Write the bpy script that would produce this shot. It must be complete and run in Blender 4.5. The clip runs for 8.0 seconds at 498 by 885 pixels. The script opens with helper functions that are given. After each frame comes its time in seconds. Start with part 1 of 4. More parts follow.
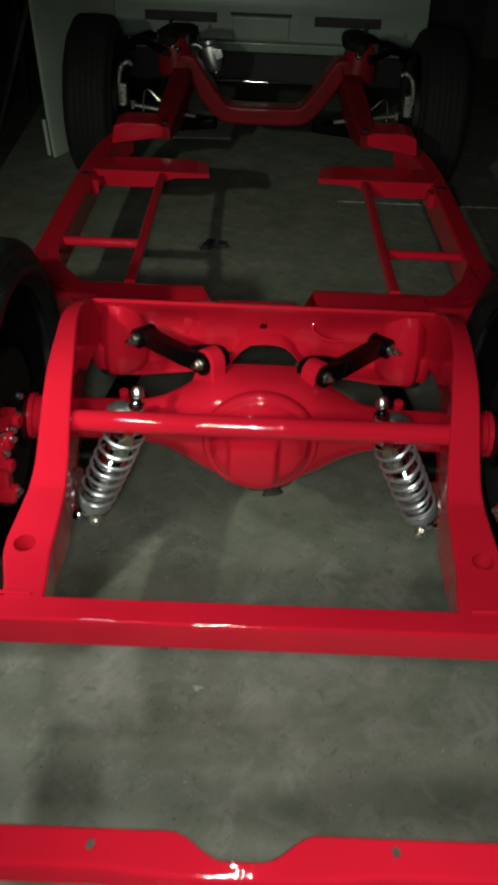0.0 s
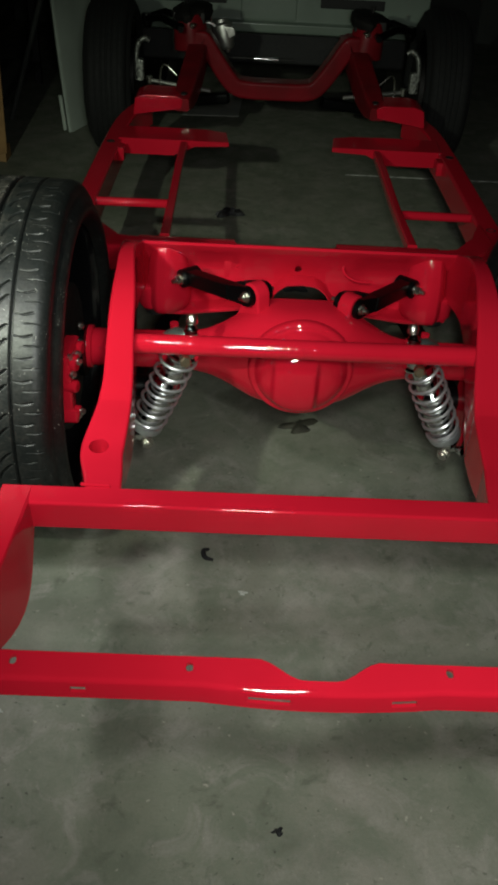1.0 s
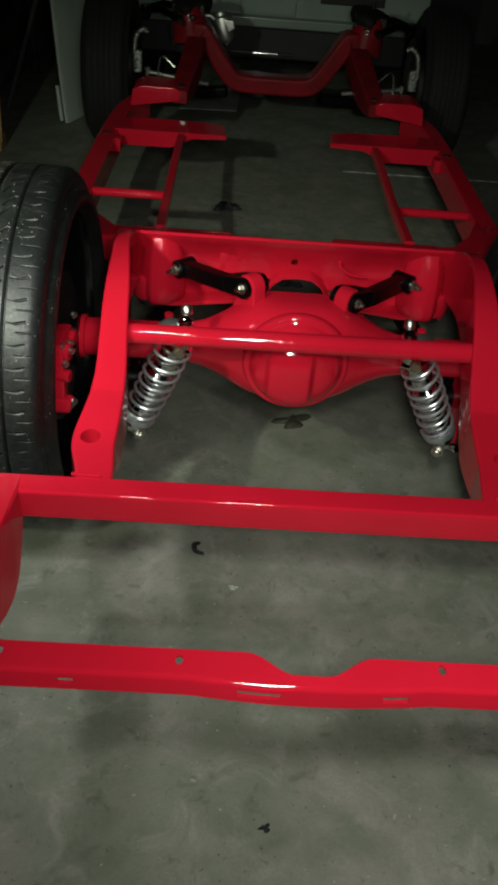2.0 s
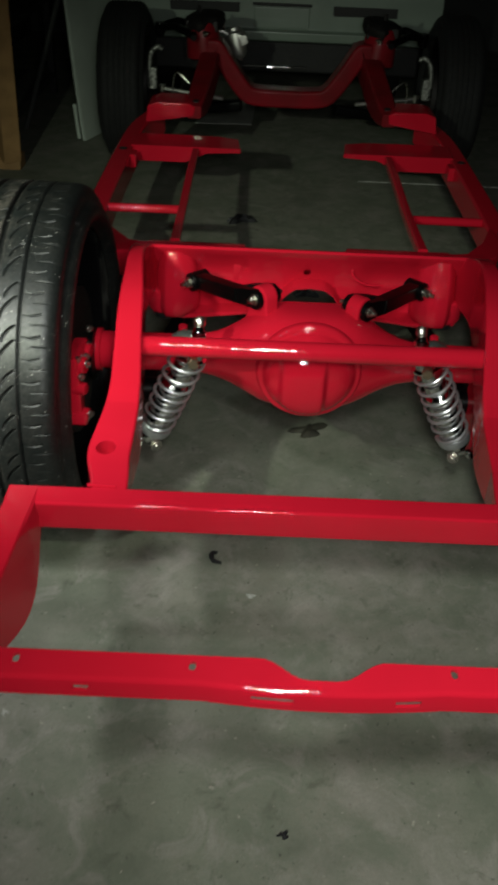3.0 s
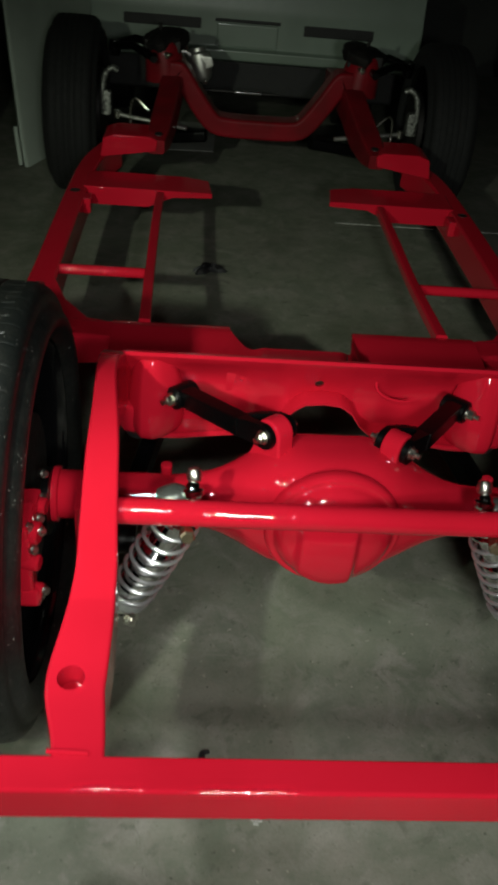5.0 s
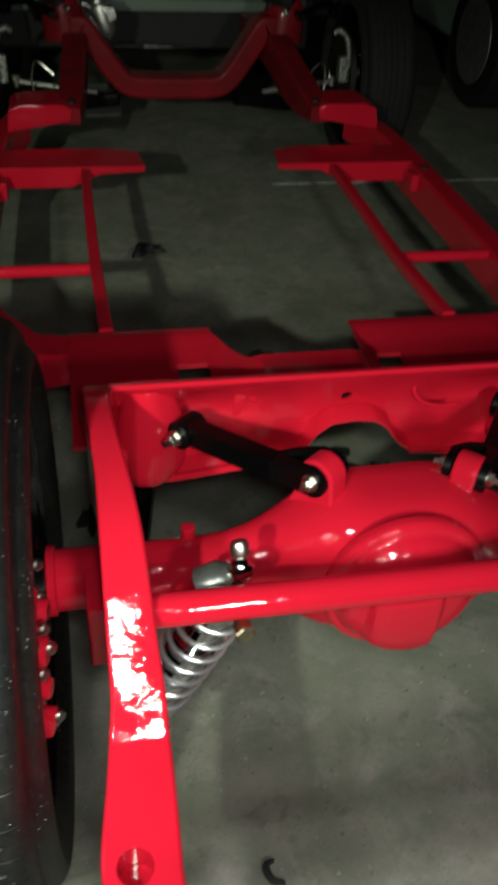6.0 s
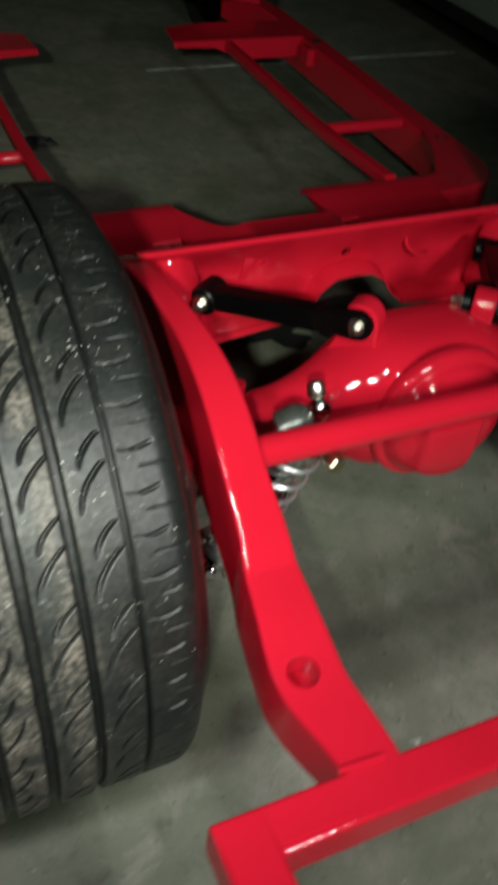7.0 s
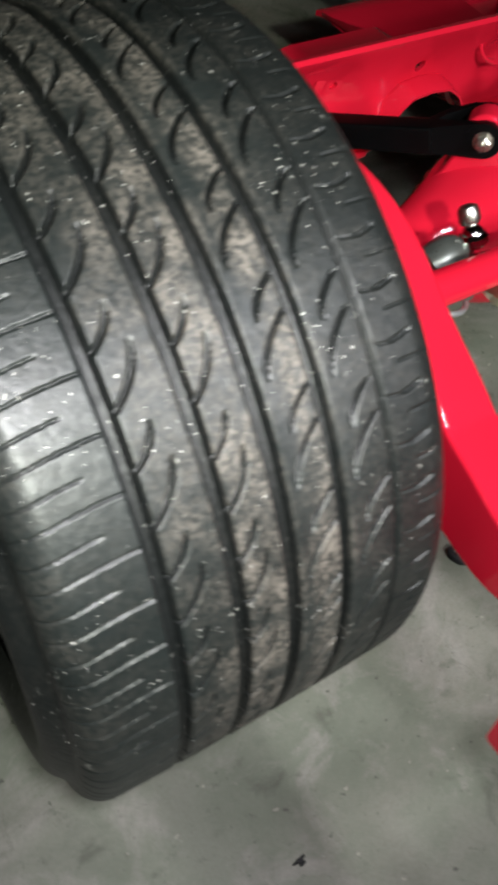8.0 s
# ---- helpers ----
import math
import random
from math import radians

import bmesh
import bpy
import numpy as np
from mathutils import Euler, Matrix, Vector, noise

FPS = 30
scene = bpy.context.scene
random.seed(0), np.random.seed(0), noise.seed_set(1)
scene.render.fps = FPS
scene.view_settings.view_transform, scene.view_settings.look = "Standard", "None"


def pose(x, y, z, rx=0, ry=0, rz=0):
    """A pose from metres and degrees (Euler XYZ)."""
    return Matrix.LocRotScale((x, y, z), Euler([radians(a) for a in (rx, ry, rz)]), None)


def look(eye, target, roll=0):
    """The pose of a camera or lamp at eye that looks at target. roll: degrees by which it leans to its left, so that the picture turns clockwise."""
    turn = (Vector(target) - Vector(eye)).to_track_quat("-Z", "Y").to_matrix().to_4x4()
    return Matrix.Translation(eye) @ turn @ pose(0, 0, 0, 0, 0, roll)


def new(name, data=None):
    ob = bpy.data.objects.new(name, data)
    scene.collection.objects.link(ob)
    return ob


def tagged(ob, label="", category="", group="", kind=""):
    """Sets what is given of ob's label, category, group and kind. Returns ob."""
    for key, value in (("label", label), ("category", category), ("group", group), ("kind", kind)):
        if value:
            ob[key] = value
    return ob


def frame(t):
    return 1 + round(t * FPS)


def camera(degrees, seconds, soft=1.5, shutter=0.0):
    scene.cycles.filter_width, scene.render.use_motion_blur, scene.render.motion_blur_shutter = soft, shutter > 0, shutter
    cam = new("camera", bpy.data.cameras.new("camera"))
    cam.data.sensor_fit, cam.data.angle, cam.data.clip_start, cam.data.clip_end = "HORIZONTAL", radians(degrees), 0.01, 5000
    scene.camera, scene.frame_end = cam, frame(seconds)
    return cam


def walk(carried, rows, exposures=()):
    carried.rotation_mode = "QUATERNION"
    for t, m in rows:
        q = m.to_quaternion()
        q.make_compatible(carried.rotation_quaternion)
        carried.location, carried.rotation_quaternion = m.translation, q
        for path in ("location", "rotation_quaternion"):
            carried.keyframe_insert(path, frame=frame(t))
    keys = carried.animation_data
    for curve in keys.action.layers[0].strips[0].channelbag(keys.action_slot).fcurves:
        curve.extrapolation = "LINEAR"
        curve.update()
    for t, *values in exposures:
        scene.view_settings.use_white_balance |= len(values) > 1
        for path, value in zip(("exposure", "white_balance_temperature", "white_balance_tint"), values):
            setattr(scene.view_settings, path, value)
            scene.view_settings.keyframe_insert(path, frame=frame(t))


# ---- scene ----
cam = camera(32.4, 8.0, soft=3.5, shutter=0.5)
PATH = [
    (0, (-0.032, -1.466, 1.418), (-0.021, 0.157, 0.249), 2.6),
    (0.5, (-0.099, -1.595, 1.407), (-0.072, 0.021, 0.23), 2.2),
    (1, (-0.147, -1.691, 1.389), (-0.104, -0.075, 0.211), 3.3),
    (1.5, (-0.15, -1.685, 1.375), (-0.094, -0.071, 0.196), 4.1),
    (1.7, (-0.15, -1.676, 1.372), (-0.076, -0.064, 0.19), 4.8),
    (2.8, (-0.145, -1.716, 1.37), (-0.143, -0.092, 0.203), 3.5),
    (3, (-0.13, -1.698, 1.377), (-0.124, -0.07, 0.215), 2.6),
    (3.5, (-0.075, -1.579, 1.378), (-0.051, 0.058, 0.228), 1.4),
    (4, (-0.039, -1.4, 1.362), (0.005, 0.236, 0.212), 2.9),
    (4.5, (-0.113, -1.283, 1.355), (-0.051, 0.353, 0.206), 4.4),
    (4.7, (-0.179, -1.23, 1.358), (-0.094, 0.404, 0.207), 5.1),
    (5.8, (-0.364, -0.914, 1.298), (-0.028, 0.678, 0.136), 3.8),
    (6, (-0.395, -0.827, 1.271), (-0.053, 0.724, 0.055), 3.4),
    (6.5, (-0.498, -0.795, 1.26), (-0.123, 0.663, -0.057), 3.7),
    (7, (-0.702, -0.829, 1.217), (-0.023, 0.486, -0.128), 6.6),
    (7.5, (-0.792, -0.761, 1.159), (-0.217, 0.245, -0.153), 3.1),
    (8, (-0.907, -0.631, 1.074), (-0.277, 0.203, -0.137), 6.4),
]
EXPOSURES = [(0.0, -0.04, 6500, 10), (1.5, -0.12, 6500, 10), (3.5, -0.1, 6500, 10), (4.7, 0.02, 6500, 10), (6.0, 0.32, 6500, 12), (6.5, 0.28, 6500, 12), (7.0, 0.05, 6500, 12), (7.5, 0.18, 6300, 18), (8.0, 0.62, 6250, 21)]
walk(cam, [(t, look(eye, target, roll)) for t, eye, target, roll in PATH], EXPOSURES)

# ---- world and lamps ----
world = bpy.data.worlds.new("night")
scene.world = world
world.use_nodes = True
world.node_tree.nodes["Background"].inputs[0].default_value = (0.55, 0.75, 0.6, 1)
world.node_tree.nodes["Background"].inputs[1].default_value = 0.02


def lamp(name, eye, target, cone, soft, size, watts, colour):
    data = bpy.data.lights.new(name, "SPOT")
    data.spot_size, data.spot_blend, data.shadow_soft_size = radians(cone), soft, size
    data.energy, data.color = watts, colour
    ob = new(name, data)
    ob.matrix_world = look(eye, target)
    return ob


# Four fixed lamps stand in for one light carried along the camera path.
lamp("torch_stand_in", (-0.05, -1.44, 1.40), (0.60, 0.0, 0.22), 104, 1.0, 0.06, 47.0, (0.97, 1.0, 0.93))
lamp("torch_stand_in", (-0.10, -1.69, 1.37), (0.16, -0.60, 0.10), 112, 1.0, 0.06, 50.0, (0.97, 1.0, 0.93))
# These two are added as fill for the path's last part.
lamp("torch_stand_in", (-0.37, -0.80, 1.29), (-0.28, 0.25, 0.10), 92, 1.0, 0.05, 15.5, (0.95, 1.0, 0.97))
lamp("torch_stand_in", (-0.86, -0.66, 1.14), (-0.68, -0.28, 0.16), 86, 1.0, 0.04, 25.0, (1.0, 1.0, 0.99))
lamp("work_lamp", (-1.0, -1.35, 1.50), (-0.36, 1.25, 0.0), 54, 1.0, 0.03, 142.0, (0.89, 1.0, 0.78))


# ---- materials ----
def material(name, base, rough=0.5, metal=0.0, coat=0.0, shine=0.5, spread=0.0, scale=8.0, bump=0.0, bump_scale=60.0, second=None, peel=0.0):
    m = bpy.data.materials.new(name)
    m.use_nodes = True
    nt = m.node_tree
    n, l = nt.nodes, nt.links
    b = n["Principled BSDF"]
    b.inputs["Roughness"].default_value = rough
    b.inputs["Metallic"].default_value = metal
    b.inputs["Specular IOR Level"].default_value = shine
    b.inputs["Coat Weight"].default_value = coat
    b.inputs["Coat Roughness"].default_value = 0.06
    co = n.new("ShaderNodeTexCoord")
    big = n.new("ShaderNodeTexNoise")
    big.inputs["Scale"].default_value, big.inputs["Detail"].default_value = scale, 5
    l.new(co.outputs["Object"], big.inputs["Vector"])
    mix = n.new("ShaderNodeMix")
    mix.data_type = "RGBA"
    other = second or tuple(c * (1 - spread) for c in base)
    mix.inputs["A"].default_value, mix.inputs["B"].default_value = (*base, 1), (*other, 1)
    ramp = n.new("ShaderNodeMapRange")
    ramp.inputs["From Min"].default_value, ramp.inputs["From Max"].default_value = 0.35, 0.65
    l.new(big.outputs["Fac"], ramp.inputs["Value"])
    l.new(ramp.outputs["Result"], mix.inputs["Factor"])
    l.new(mix.outputs["Result"], b.inputs["Base Color"])
    fine = n.new("ShaderNodeTexNoise")
    fine.inputs["Scale"].default_value, fine.inputs["Detail"].default_value = bump_scale, 4
    l.new(co.outputs["Object"], fine.inputs["Vector"])
    var = n.new("ShaderNodeMapRange")
    var.inputs["To Min"].default_value, var.inputs["To Max"].default_value = max(0.02, rough * 0.75), min(1, rough * 1.25)
    l.new(fine.outputs["Fac"], var.inputs["Value"])
    l.new(var.outputs["Result"], b.inputs["Roughness"])
    if bump:
        bp = n.new("ShaderNodeBump")
        bp.inputs["Strength"].default_value, bp.inputs["Distance"].default_value = bump, 0.002
        l.new(fine.outputs["Fac"], bp.inputs["Height"])
        l.new(bp.outputs["Normal"], b.inputs["Normal"])
    if peel:
        # the clear coat's own ripples: long runs and a finer orange peel
        waves = n.new("ShaderNodeTexNoise")
        waves.inputs["Scale"].default_value, waves.inputs["Detail"].default_value, waves.inputs["Roughness"].default_value = 75, 3, 0.55
        l.new(co.outputs["Object"], waves.inputs["Vector"])
        bp = n.new("ShaderNodeBump")
        bp.inputs["Strength"].default_value, bp.inputs["Distance"].default_value = peel, 0.002
        l.new(waves.outputs["Fac"], bp.inputs["Height"])
        l.new(bp.outputs["Normal"], b.inputs["Coat Normal"])
        b.inputs["Coat Roughness"].default_value = 0.035
    return m


def floor_material():
    m = bpy.data.materials.new("concrete")
    m.use_nodes = True
    nt = m.node_tree
    n, l = nt.nodes, nt.links
    b = n["Principled BSDF"]
    co = n.new("ShaderNodeTexCoord")

    def tex(scale, detail=6, rough=0.6, warp=0.0):
        t = n.new("ShaderNodeTexNoise")
        t.inputs["Scale"].default_value, t.inputs["Detail"].default_value = scale, detail
        t.inputs["Roughness"].default_value, t.inputs["Distortion"].default_value = rough, warp
        l.new(co.outputs["Object"], t.inputs["Vector"])
        return t.outputs["Fac"]

    def rng(v, a, c, lo=0.0, hi=1.0):
        r = n.new("ShaderNodeMapRange")
        for k, x in zip(("From Min", "From Max", "To Min", "To Max"), (a, c, lo, hi)):
            r.inputs[k].default_value = x
        l.new(v, r.inputs["Value"])
        return r.outputs["Result"]

    def mix(f, a, c, mode="MIX"):
        x = n.new("ShaderNodeMix")
        x.data_type, x.blend_type = "RGBA", mode
        l.new(f, x.inputs["Factor"])
        for k, v in (("A", a), ("B", c)):
            if isinstance(v, tuple):
                x.inputs[k].default_value = (*v, 1)
            else:
                l.new(v, x.inputs[k])
        return x.outputs["Result"]

    big = tex(2.2, 5, 0.6, 0.6)
    mid = tex(6.5, 9, 0.70, 0.25)
    grain = tex(160.0, 4, 0.7)
    c = mix(rng(big, 0.38, 0.62), (0.167, 0.183, 0.137), (0.212, 0.207, 0.173))
    c = mix(rng(mid, 0.42, 0.62, 0.0, 0.85), c, (0.119, 0.138, 0.099))
    # pale trowel patches and scuffs
    c = mix(rng(tex(9.0, 8, 0.68, 0.9), 0.50, 0.66, 0.0, 0.65), c, (0.275, 0.263, 0.232))
    c = mix(rng(tex(3.6, 9, 0.70, 0.3), 0.54, 0.66, 0.0, 0.75), c, (0.097, 0.111, 0.081))
    # smudges of oil and rubber at several sizes
    c = mix(rng(tex(17.0, 6, 0.66, 0.5), 0.59, 0.70, 0.0, 0.75), c, (0.072, 0.080, 0.057))
    c = mix(rng(tex(40.0, 6, 0.7), 0.60, 0.70, 0.0, 0.65), c, (0.077, 0.078, 0.059))
    c = mix(rng(tex(75.0, 3, 0.5), 0.67, 0.74, 0.0, 0.8), c, (0.032, 0.034, 0.025))
    c = mix(rng(tex(58.0, 2, 0.5), 0.70, 0.75, 0.0, 0.7), c, (0.360, 0.347, 0.286))
    c = mix(rng(grain, 0.35, 0.75, 0.0, 0.40), c, (0.117, 0.125, 0.092))
    l.new(c, b.inputs["Base Color"])
    l.new(rng(mid, 0.3, 0.7, 0.55, 0.8), b.inputs["Roughness"])
    bp = n.new("ShaderNodeBump")
    bp.inputs["Strength"].default_value, bp.inputs["Distance"].default_value = 0.25, 0.003
    l.new(grain, bp.inputs["Height"])
    l.new(bp.outputs["Normal"], b.inputs["Normal"])
    return m


def tyre_material():
    m = bpy.data.materials.new("dusty_rubber")
    m.use_nodes = True
    nt = m.node_tree
    n, l = nt.nodes, nt.links
    b = n["Principled BSDF"]
    co = n.new("ShaderNodeTexCoord")

    def tex(scale, detail=5, warp=0.0):
        t = n.new("ShaderNodeTexNoise")
        t.inputs["Scale"].default_value, t.inputs["Detail"].default_value, t.inputs["Distortion"].default_value = scale, detail, warp
        l.new(co.outputs["Object"], t.inputs["Vector"])
        return t.outputs["Fac"]

    def rng(v, a, c, lo=0.0, hi=1.0):
        r = n.new("ShaderNodeMapRange")
        for k, x in zip(("From Min", "From Max", "To Min", "To Max"), (a, c, lo, hi)):
            r.inputs[k].default_value = x
        l.new(v, r.inputs["Value"])
        return r.outputs["Result"]

    def mix(f, a, c):
        x = n.new("ShaderNodeMix")
        x.data_type = "RGBA"
        l.new(f, x.inputs["Factor"])
        for k, v in (("A", a), ("B", c)):
            if isinstance(v, tuple):
                x.inputs[k].default_value = (*v, 1)
            else:
                l.new(v, x.inputs[k])
        return x.outputs["Result"]

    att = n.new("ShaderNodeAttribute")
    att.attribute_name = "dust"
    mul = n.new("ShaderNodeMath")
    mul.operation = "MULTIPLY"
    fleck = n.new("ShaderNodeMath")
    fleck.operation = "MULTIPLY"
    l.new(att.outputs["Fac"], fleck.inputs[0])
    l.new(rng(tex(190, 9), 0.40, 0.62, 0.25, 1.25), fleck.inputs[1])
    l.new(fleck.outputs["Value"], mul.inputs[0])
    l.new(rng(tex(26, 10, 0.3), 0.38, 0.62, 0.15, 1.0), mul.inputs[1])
    # Tread wear, and also shade painted into the groove floors.
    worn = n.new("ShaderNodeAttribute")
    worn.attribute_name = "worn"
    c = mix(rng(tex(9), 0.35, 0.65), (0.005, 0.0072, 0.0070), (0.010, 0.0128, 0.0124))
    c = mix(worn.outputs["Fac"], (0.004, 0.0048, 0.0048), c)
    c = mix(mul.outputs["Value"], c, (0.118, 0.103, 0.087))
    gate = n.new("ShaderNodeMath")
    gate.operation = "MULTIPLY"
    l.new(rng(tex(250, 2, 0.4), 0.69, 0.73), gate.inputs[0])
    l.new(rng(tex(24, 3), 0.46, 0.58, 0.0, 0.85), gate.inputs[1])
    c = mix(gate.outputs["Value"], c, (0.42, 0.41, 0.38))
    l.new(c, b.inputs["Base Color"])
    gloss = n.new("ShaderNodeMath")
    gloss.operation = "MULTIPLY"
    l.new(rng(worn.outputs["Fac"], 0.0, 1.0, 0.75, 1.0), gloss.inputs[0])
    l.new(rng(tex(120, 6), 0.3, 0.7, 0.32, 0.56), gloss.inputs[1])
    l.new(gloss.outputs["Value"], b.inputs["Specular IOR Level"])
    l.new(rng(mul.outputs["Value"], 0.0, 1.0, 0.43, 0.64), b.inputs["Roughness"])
    bp = n.new("ShaderNodeBump")
    bp.inputs["Strength"].default_value, bp.inputs["Distance"].default_value = 0.45, 0.001
    l.new(tex(180, 8), bp.inputs["Height"])
    l.new(bp.outputs["Normal"], b.inputs["Normal"])
    return m


RED = material("red_gloss_paint", (0.47, 0.0085, 0.0235), 0.5, 0, 1.0, shine=0.0, scale=5, second=(0.42, 0.0075, 0.020), bump=0.04, bump_scale=160, peel=0.28)
# Darker, rougher red for the front rails, towers and crossmember.
DARK_RED = material("dark_red_paint", (0.20, 0.006, 0.012), 0.42, 0, 0.15, shine=0.1, scale=9, second=(0.13, 0.007, 0.010), bump=0.15, bump_scale=120)
BLACK = material("black_satin_paint", (0.002, 0.002, 0.0023), 0.35, 0, 0.0, shine=0.12, spread=0.4, bump=0.03)
BLACK_RIM = material("black_gloss_rim", (0.004, 0.004, 0.0045), 0.16, 0, 0.6, shine=0.3, spread=0.3)
CHROME = material("polished_steel", (0.75, 0.75, 0.74), 0.09, 1.0, 0, spread=0.15, scale=30)
SPRING = material("silver_powder_coat", (0.60, 0.62, 0.63), 0.32, 0.85, 0, spread=0.12, scale=30)
BOLT = material("zinc_bolt", (0.62, 0.60, 0.54), 0.28, 1.0, 0, spread=0.25, scale=60)
BRASSY = material("yellow_zinc", (0.50, 0.45, 0.30), 0.35, 1.0, 0, spread=0.3, scale=60)
BUSH = material("grey_bushing", (0.13, 0.14, 0.13), 0.3, 0.7, 0, spread=0.4, scale=40)
IRON = material("dark_cast_iron", (0.022, 0.020, 0.019), 0.55, 0.5, 0, spread=0.5, scale=20, bump=0.15)
ALLOY = material("cast_aluminium", (0.62, 0.62, 0.58), 0.42, 0.9, 0, spread=0.25, scale=30, bump=0.1)
# Darker, mottled alloy for the front calipers.
DULL = material("mottled_cast_metal", (0.30, 0.31, 0.28), 0.5, 0.7, 0, spread=0.85, scale=70, bump=0.5, bump_scale=150)
RUBBER = tyre_material()
# Front tyres: darker than the rear rubber and without its tread masks.
FRONT_RUBBER = material("black_front_rubber", (0.0035, 0.004, 0.004), 0.9, 0, 0, spread=0.3, bump=0.05)
CONCRETE = floor_material()
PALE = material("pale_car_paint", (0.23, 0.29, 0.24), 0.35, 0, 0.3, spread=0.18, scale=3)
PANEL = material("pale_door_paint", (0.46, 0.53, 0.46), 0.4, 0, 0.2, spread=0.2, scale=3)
# Black parts, and the painted shade of slots, holes and gaps.
SHADOWY = material("black_parts_and_shade", (0.008, 0.008, 0.008), 0.6, 0, 0, spread=0.4)
# The room's lack of light is put into this dark colour.
WALL = material("dark_unlit_tone", (0.05, 0.055, 0.05), 0.8, 0, 0, spread=0.35, scale=2.5, bump=0.1)
# White for the unseen wall that bounces lamp light back.
WHITE = material("white_bounce_paint", (0.72, 0.74, 0.70), 0.8, 0, 0, spread=0.1, scale=2, bump=0.1)
WOOD = material("raw_pine", (0.38, 0.22, 0.085), 0.65, 0, 0, spread=0.3, scale=12, bump=0.15, bump_scale=120)
PAPER = material("grey_cardboard", (0.36, 0.37, 0.33), 0.8, 0, 0, spread=0.2, scale=6)
CHALK = material("worn_white_line", (0.45, 0.46, 0.42), 0.85, 0, 0, spread=0.6, scale=40)
OIL = material("black_rag", (0.008, 0.008, 0.009), 0.7, 0, 0, spread=0.4, bump=0.3)
LEAF = material("dry_leaf", (0.035, 0.033, 0.022), 0.8, 0, 0, spread=0.5, scale=40)


# ---- mesh helpers ----
def shift(y):
    """The tail of the frame sits a little to the left."""
    return 0.02 * min(y, 0.0)


def part(name, bm, mat, parent=None, label="", smooth=35, bevel=0.0, segments=2, weighted=True):
    if bevel:
        bm.normal_update()
        edges = [e for e in bm.edges if e.is_manifold and e.calc_face_angle(0) > radians(30)]
        bmesh.ops.bevel(bm, geom=edges, offset=bevel, segments=segments, affect="EDGES", profile=0.5, clamp_overlap=True)
    bmesh.ops.recalc_face_normals(bm, faces=bm.faces)
    me = bpy.data.meshes.new(name)
    bm.to_mesh(me)
    bm.free()
    me.materials.append(mat)
    me.shade_smooth()
    me.set_sharp_from_angle(angle=radians(smooth))
    ob = new(name, me)
    if weighted:
        wn = ob.modifiers.new("weighted", "WEIGHTED_NORMAL")
        wn.keep_sharp, wn.weight = True, 80
    if parent:
        ob.parent = parent
    if label:
        ob["label"] = label
    return ob


def thing(name, at, label, category, group="", kind=""):
    e = new(name)
    e.location = at
    e.empty_display_size = 0.05
    return tagged(e, label, category, group, kind)


def box(x0, x1, y0, y1, z0, z1, bm=None):
    bm = bm or bmesh.new()
    m = Matrix.LocRotScale(((x0 + x1) / 2, (y0 + y1) / 2, (z0 + z1) / 2), None, (abs(x1 - x0), abs(y1 - y0), abs(z1 - z0)))
    bmesh.ops.create_cube(bm, size=1, matrix=m)
    return bm


def prism(poly, place, depth, bm=None):
    """poly: points in a plane; place(u, v, w) gives the world point, w from 0 to depth."""
    bm = bm or bmesh.new()
    a = [bm.verts.new(place(u, v, 0.0)) for u, v in poly]
    b = [bm.verts.new(place(u, v, depth)) for u, v in poly]
    bm.faces.new(a)
    bm.faces.new(b[::-1])
    for i in range(len(poly)):
        j = (i + 1) % len(poly)
        bm.faces.new((a[i], b[i], b[j], a[j]))
    return bm


def loft(rings, bm=None, caps=True):
    bm = bm or bmesh.new()
    made = [[bm.verts.new(p) for p in r] for r in rings]
    k = len(made[0])
    for r, q in zip(made, made[1:]):
        for i in range(k):
            bm.faces.new((r[i], r[(i + 1) % k], q[(i + 1) % k], q[i]))
    if caps:
        bm.faces.new(made[0][::-1])
        bm.faces.new(made[-1])
    return bm


def rounded(w, h, r, n=3):
    """A rounded rectangle, centred in width, its top at v = 0."""
    pts = []
    for cx, cy, a0 in ((w / 2 - r, -r, 0), (-w / 2 + r, -r, 90), (-w / 2 + r, -h + r, 180), (w / 2 - r, -h + r, 270)):
        for i in range(n + 1):
            a = radians(a0 + 90 * i / n)
            pts.append((cx + r * math.cos(a), cy + r * math.sin(a)))
    return pts


def smooth_path(points, steps=6):
    """A smooth line through rows of numbers."""
    p = [np.array(q, float) for q in points]
    p = [2 * p[0] - p[1]] + p + [2 * p[-1] - p[-2]]
    out = []
    for a, b, c, d in zip(p, p[1:], p[2:], p[3:]):
        for i in range(steps):
            t = i / steps
            out.append(0.5 * (2 * b + (c - a) * t + (2 * a - 5 * b + 4 * c - d) * t * t + (3 * b - a - 3 * c + d) * t ** 3))
    out.append(p[-2])
    return out


def beam(rows, r=0.008, steps=5, flat=False):
    """A box section along rows of x, y, z of its top's middle, width, height."""
    rows = smooth_path(rows, steps)
    rings = []
    for i, q in enumerate(rows):
        a, b = rows[max(0, i - 1)], rows[min(len(rows) - 1, i + 1)]
        d = Vector(b[:3] - a[:3])
        side = Vector((d.y, -d.x, 0)).normalized() if abs(d.x) + abs(d.y) > 1e-6 else Vector((1, 0, 0))
        up = Vector((0, 0, 1)) if flat else side.cross(d).normalized()
        o = Vector(q[:3])
        rings.append([o + side * u + up * v for u, v in rounded(q[3], q[4], min(r, q[3] / 2.2, q[4] / 2.2))])
    return loft(rings)


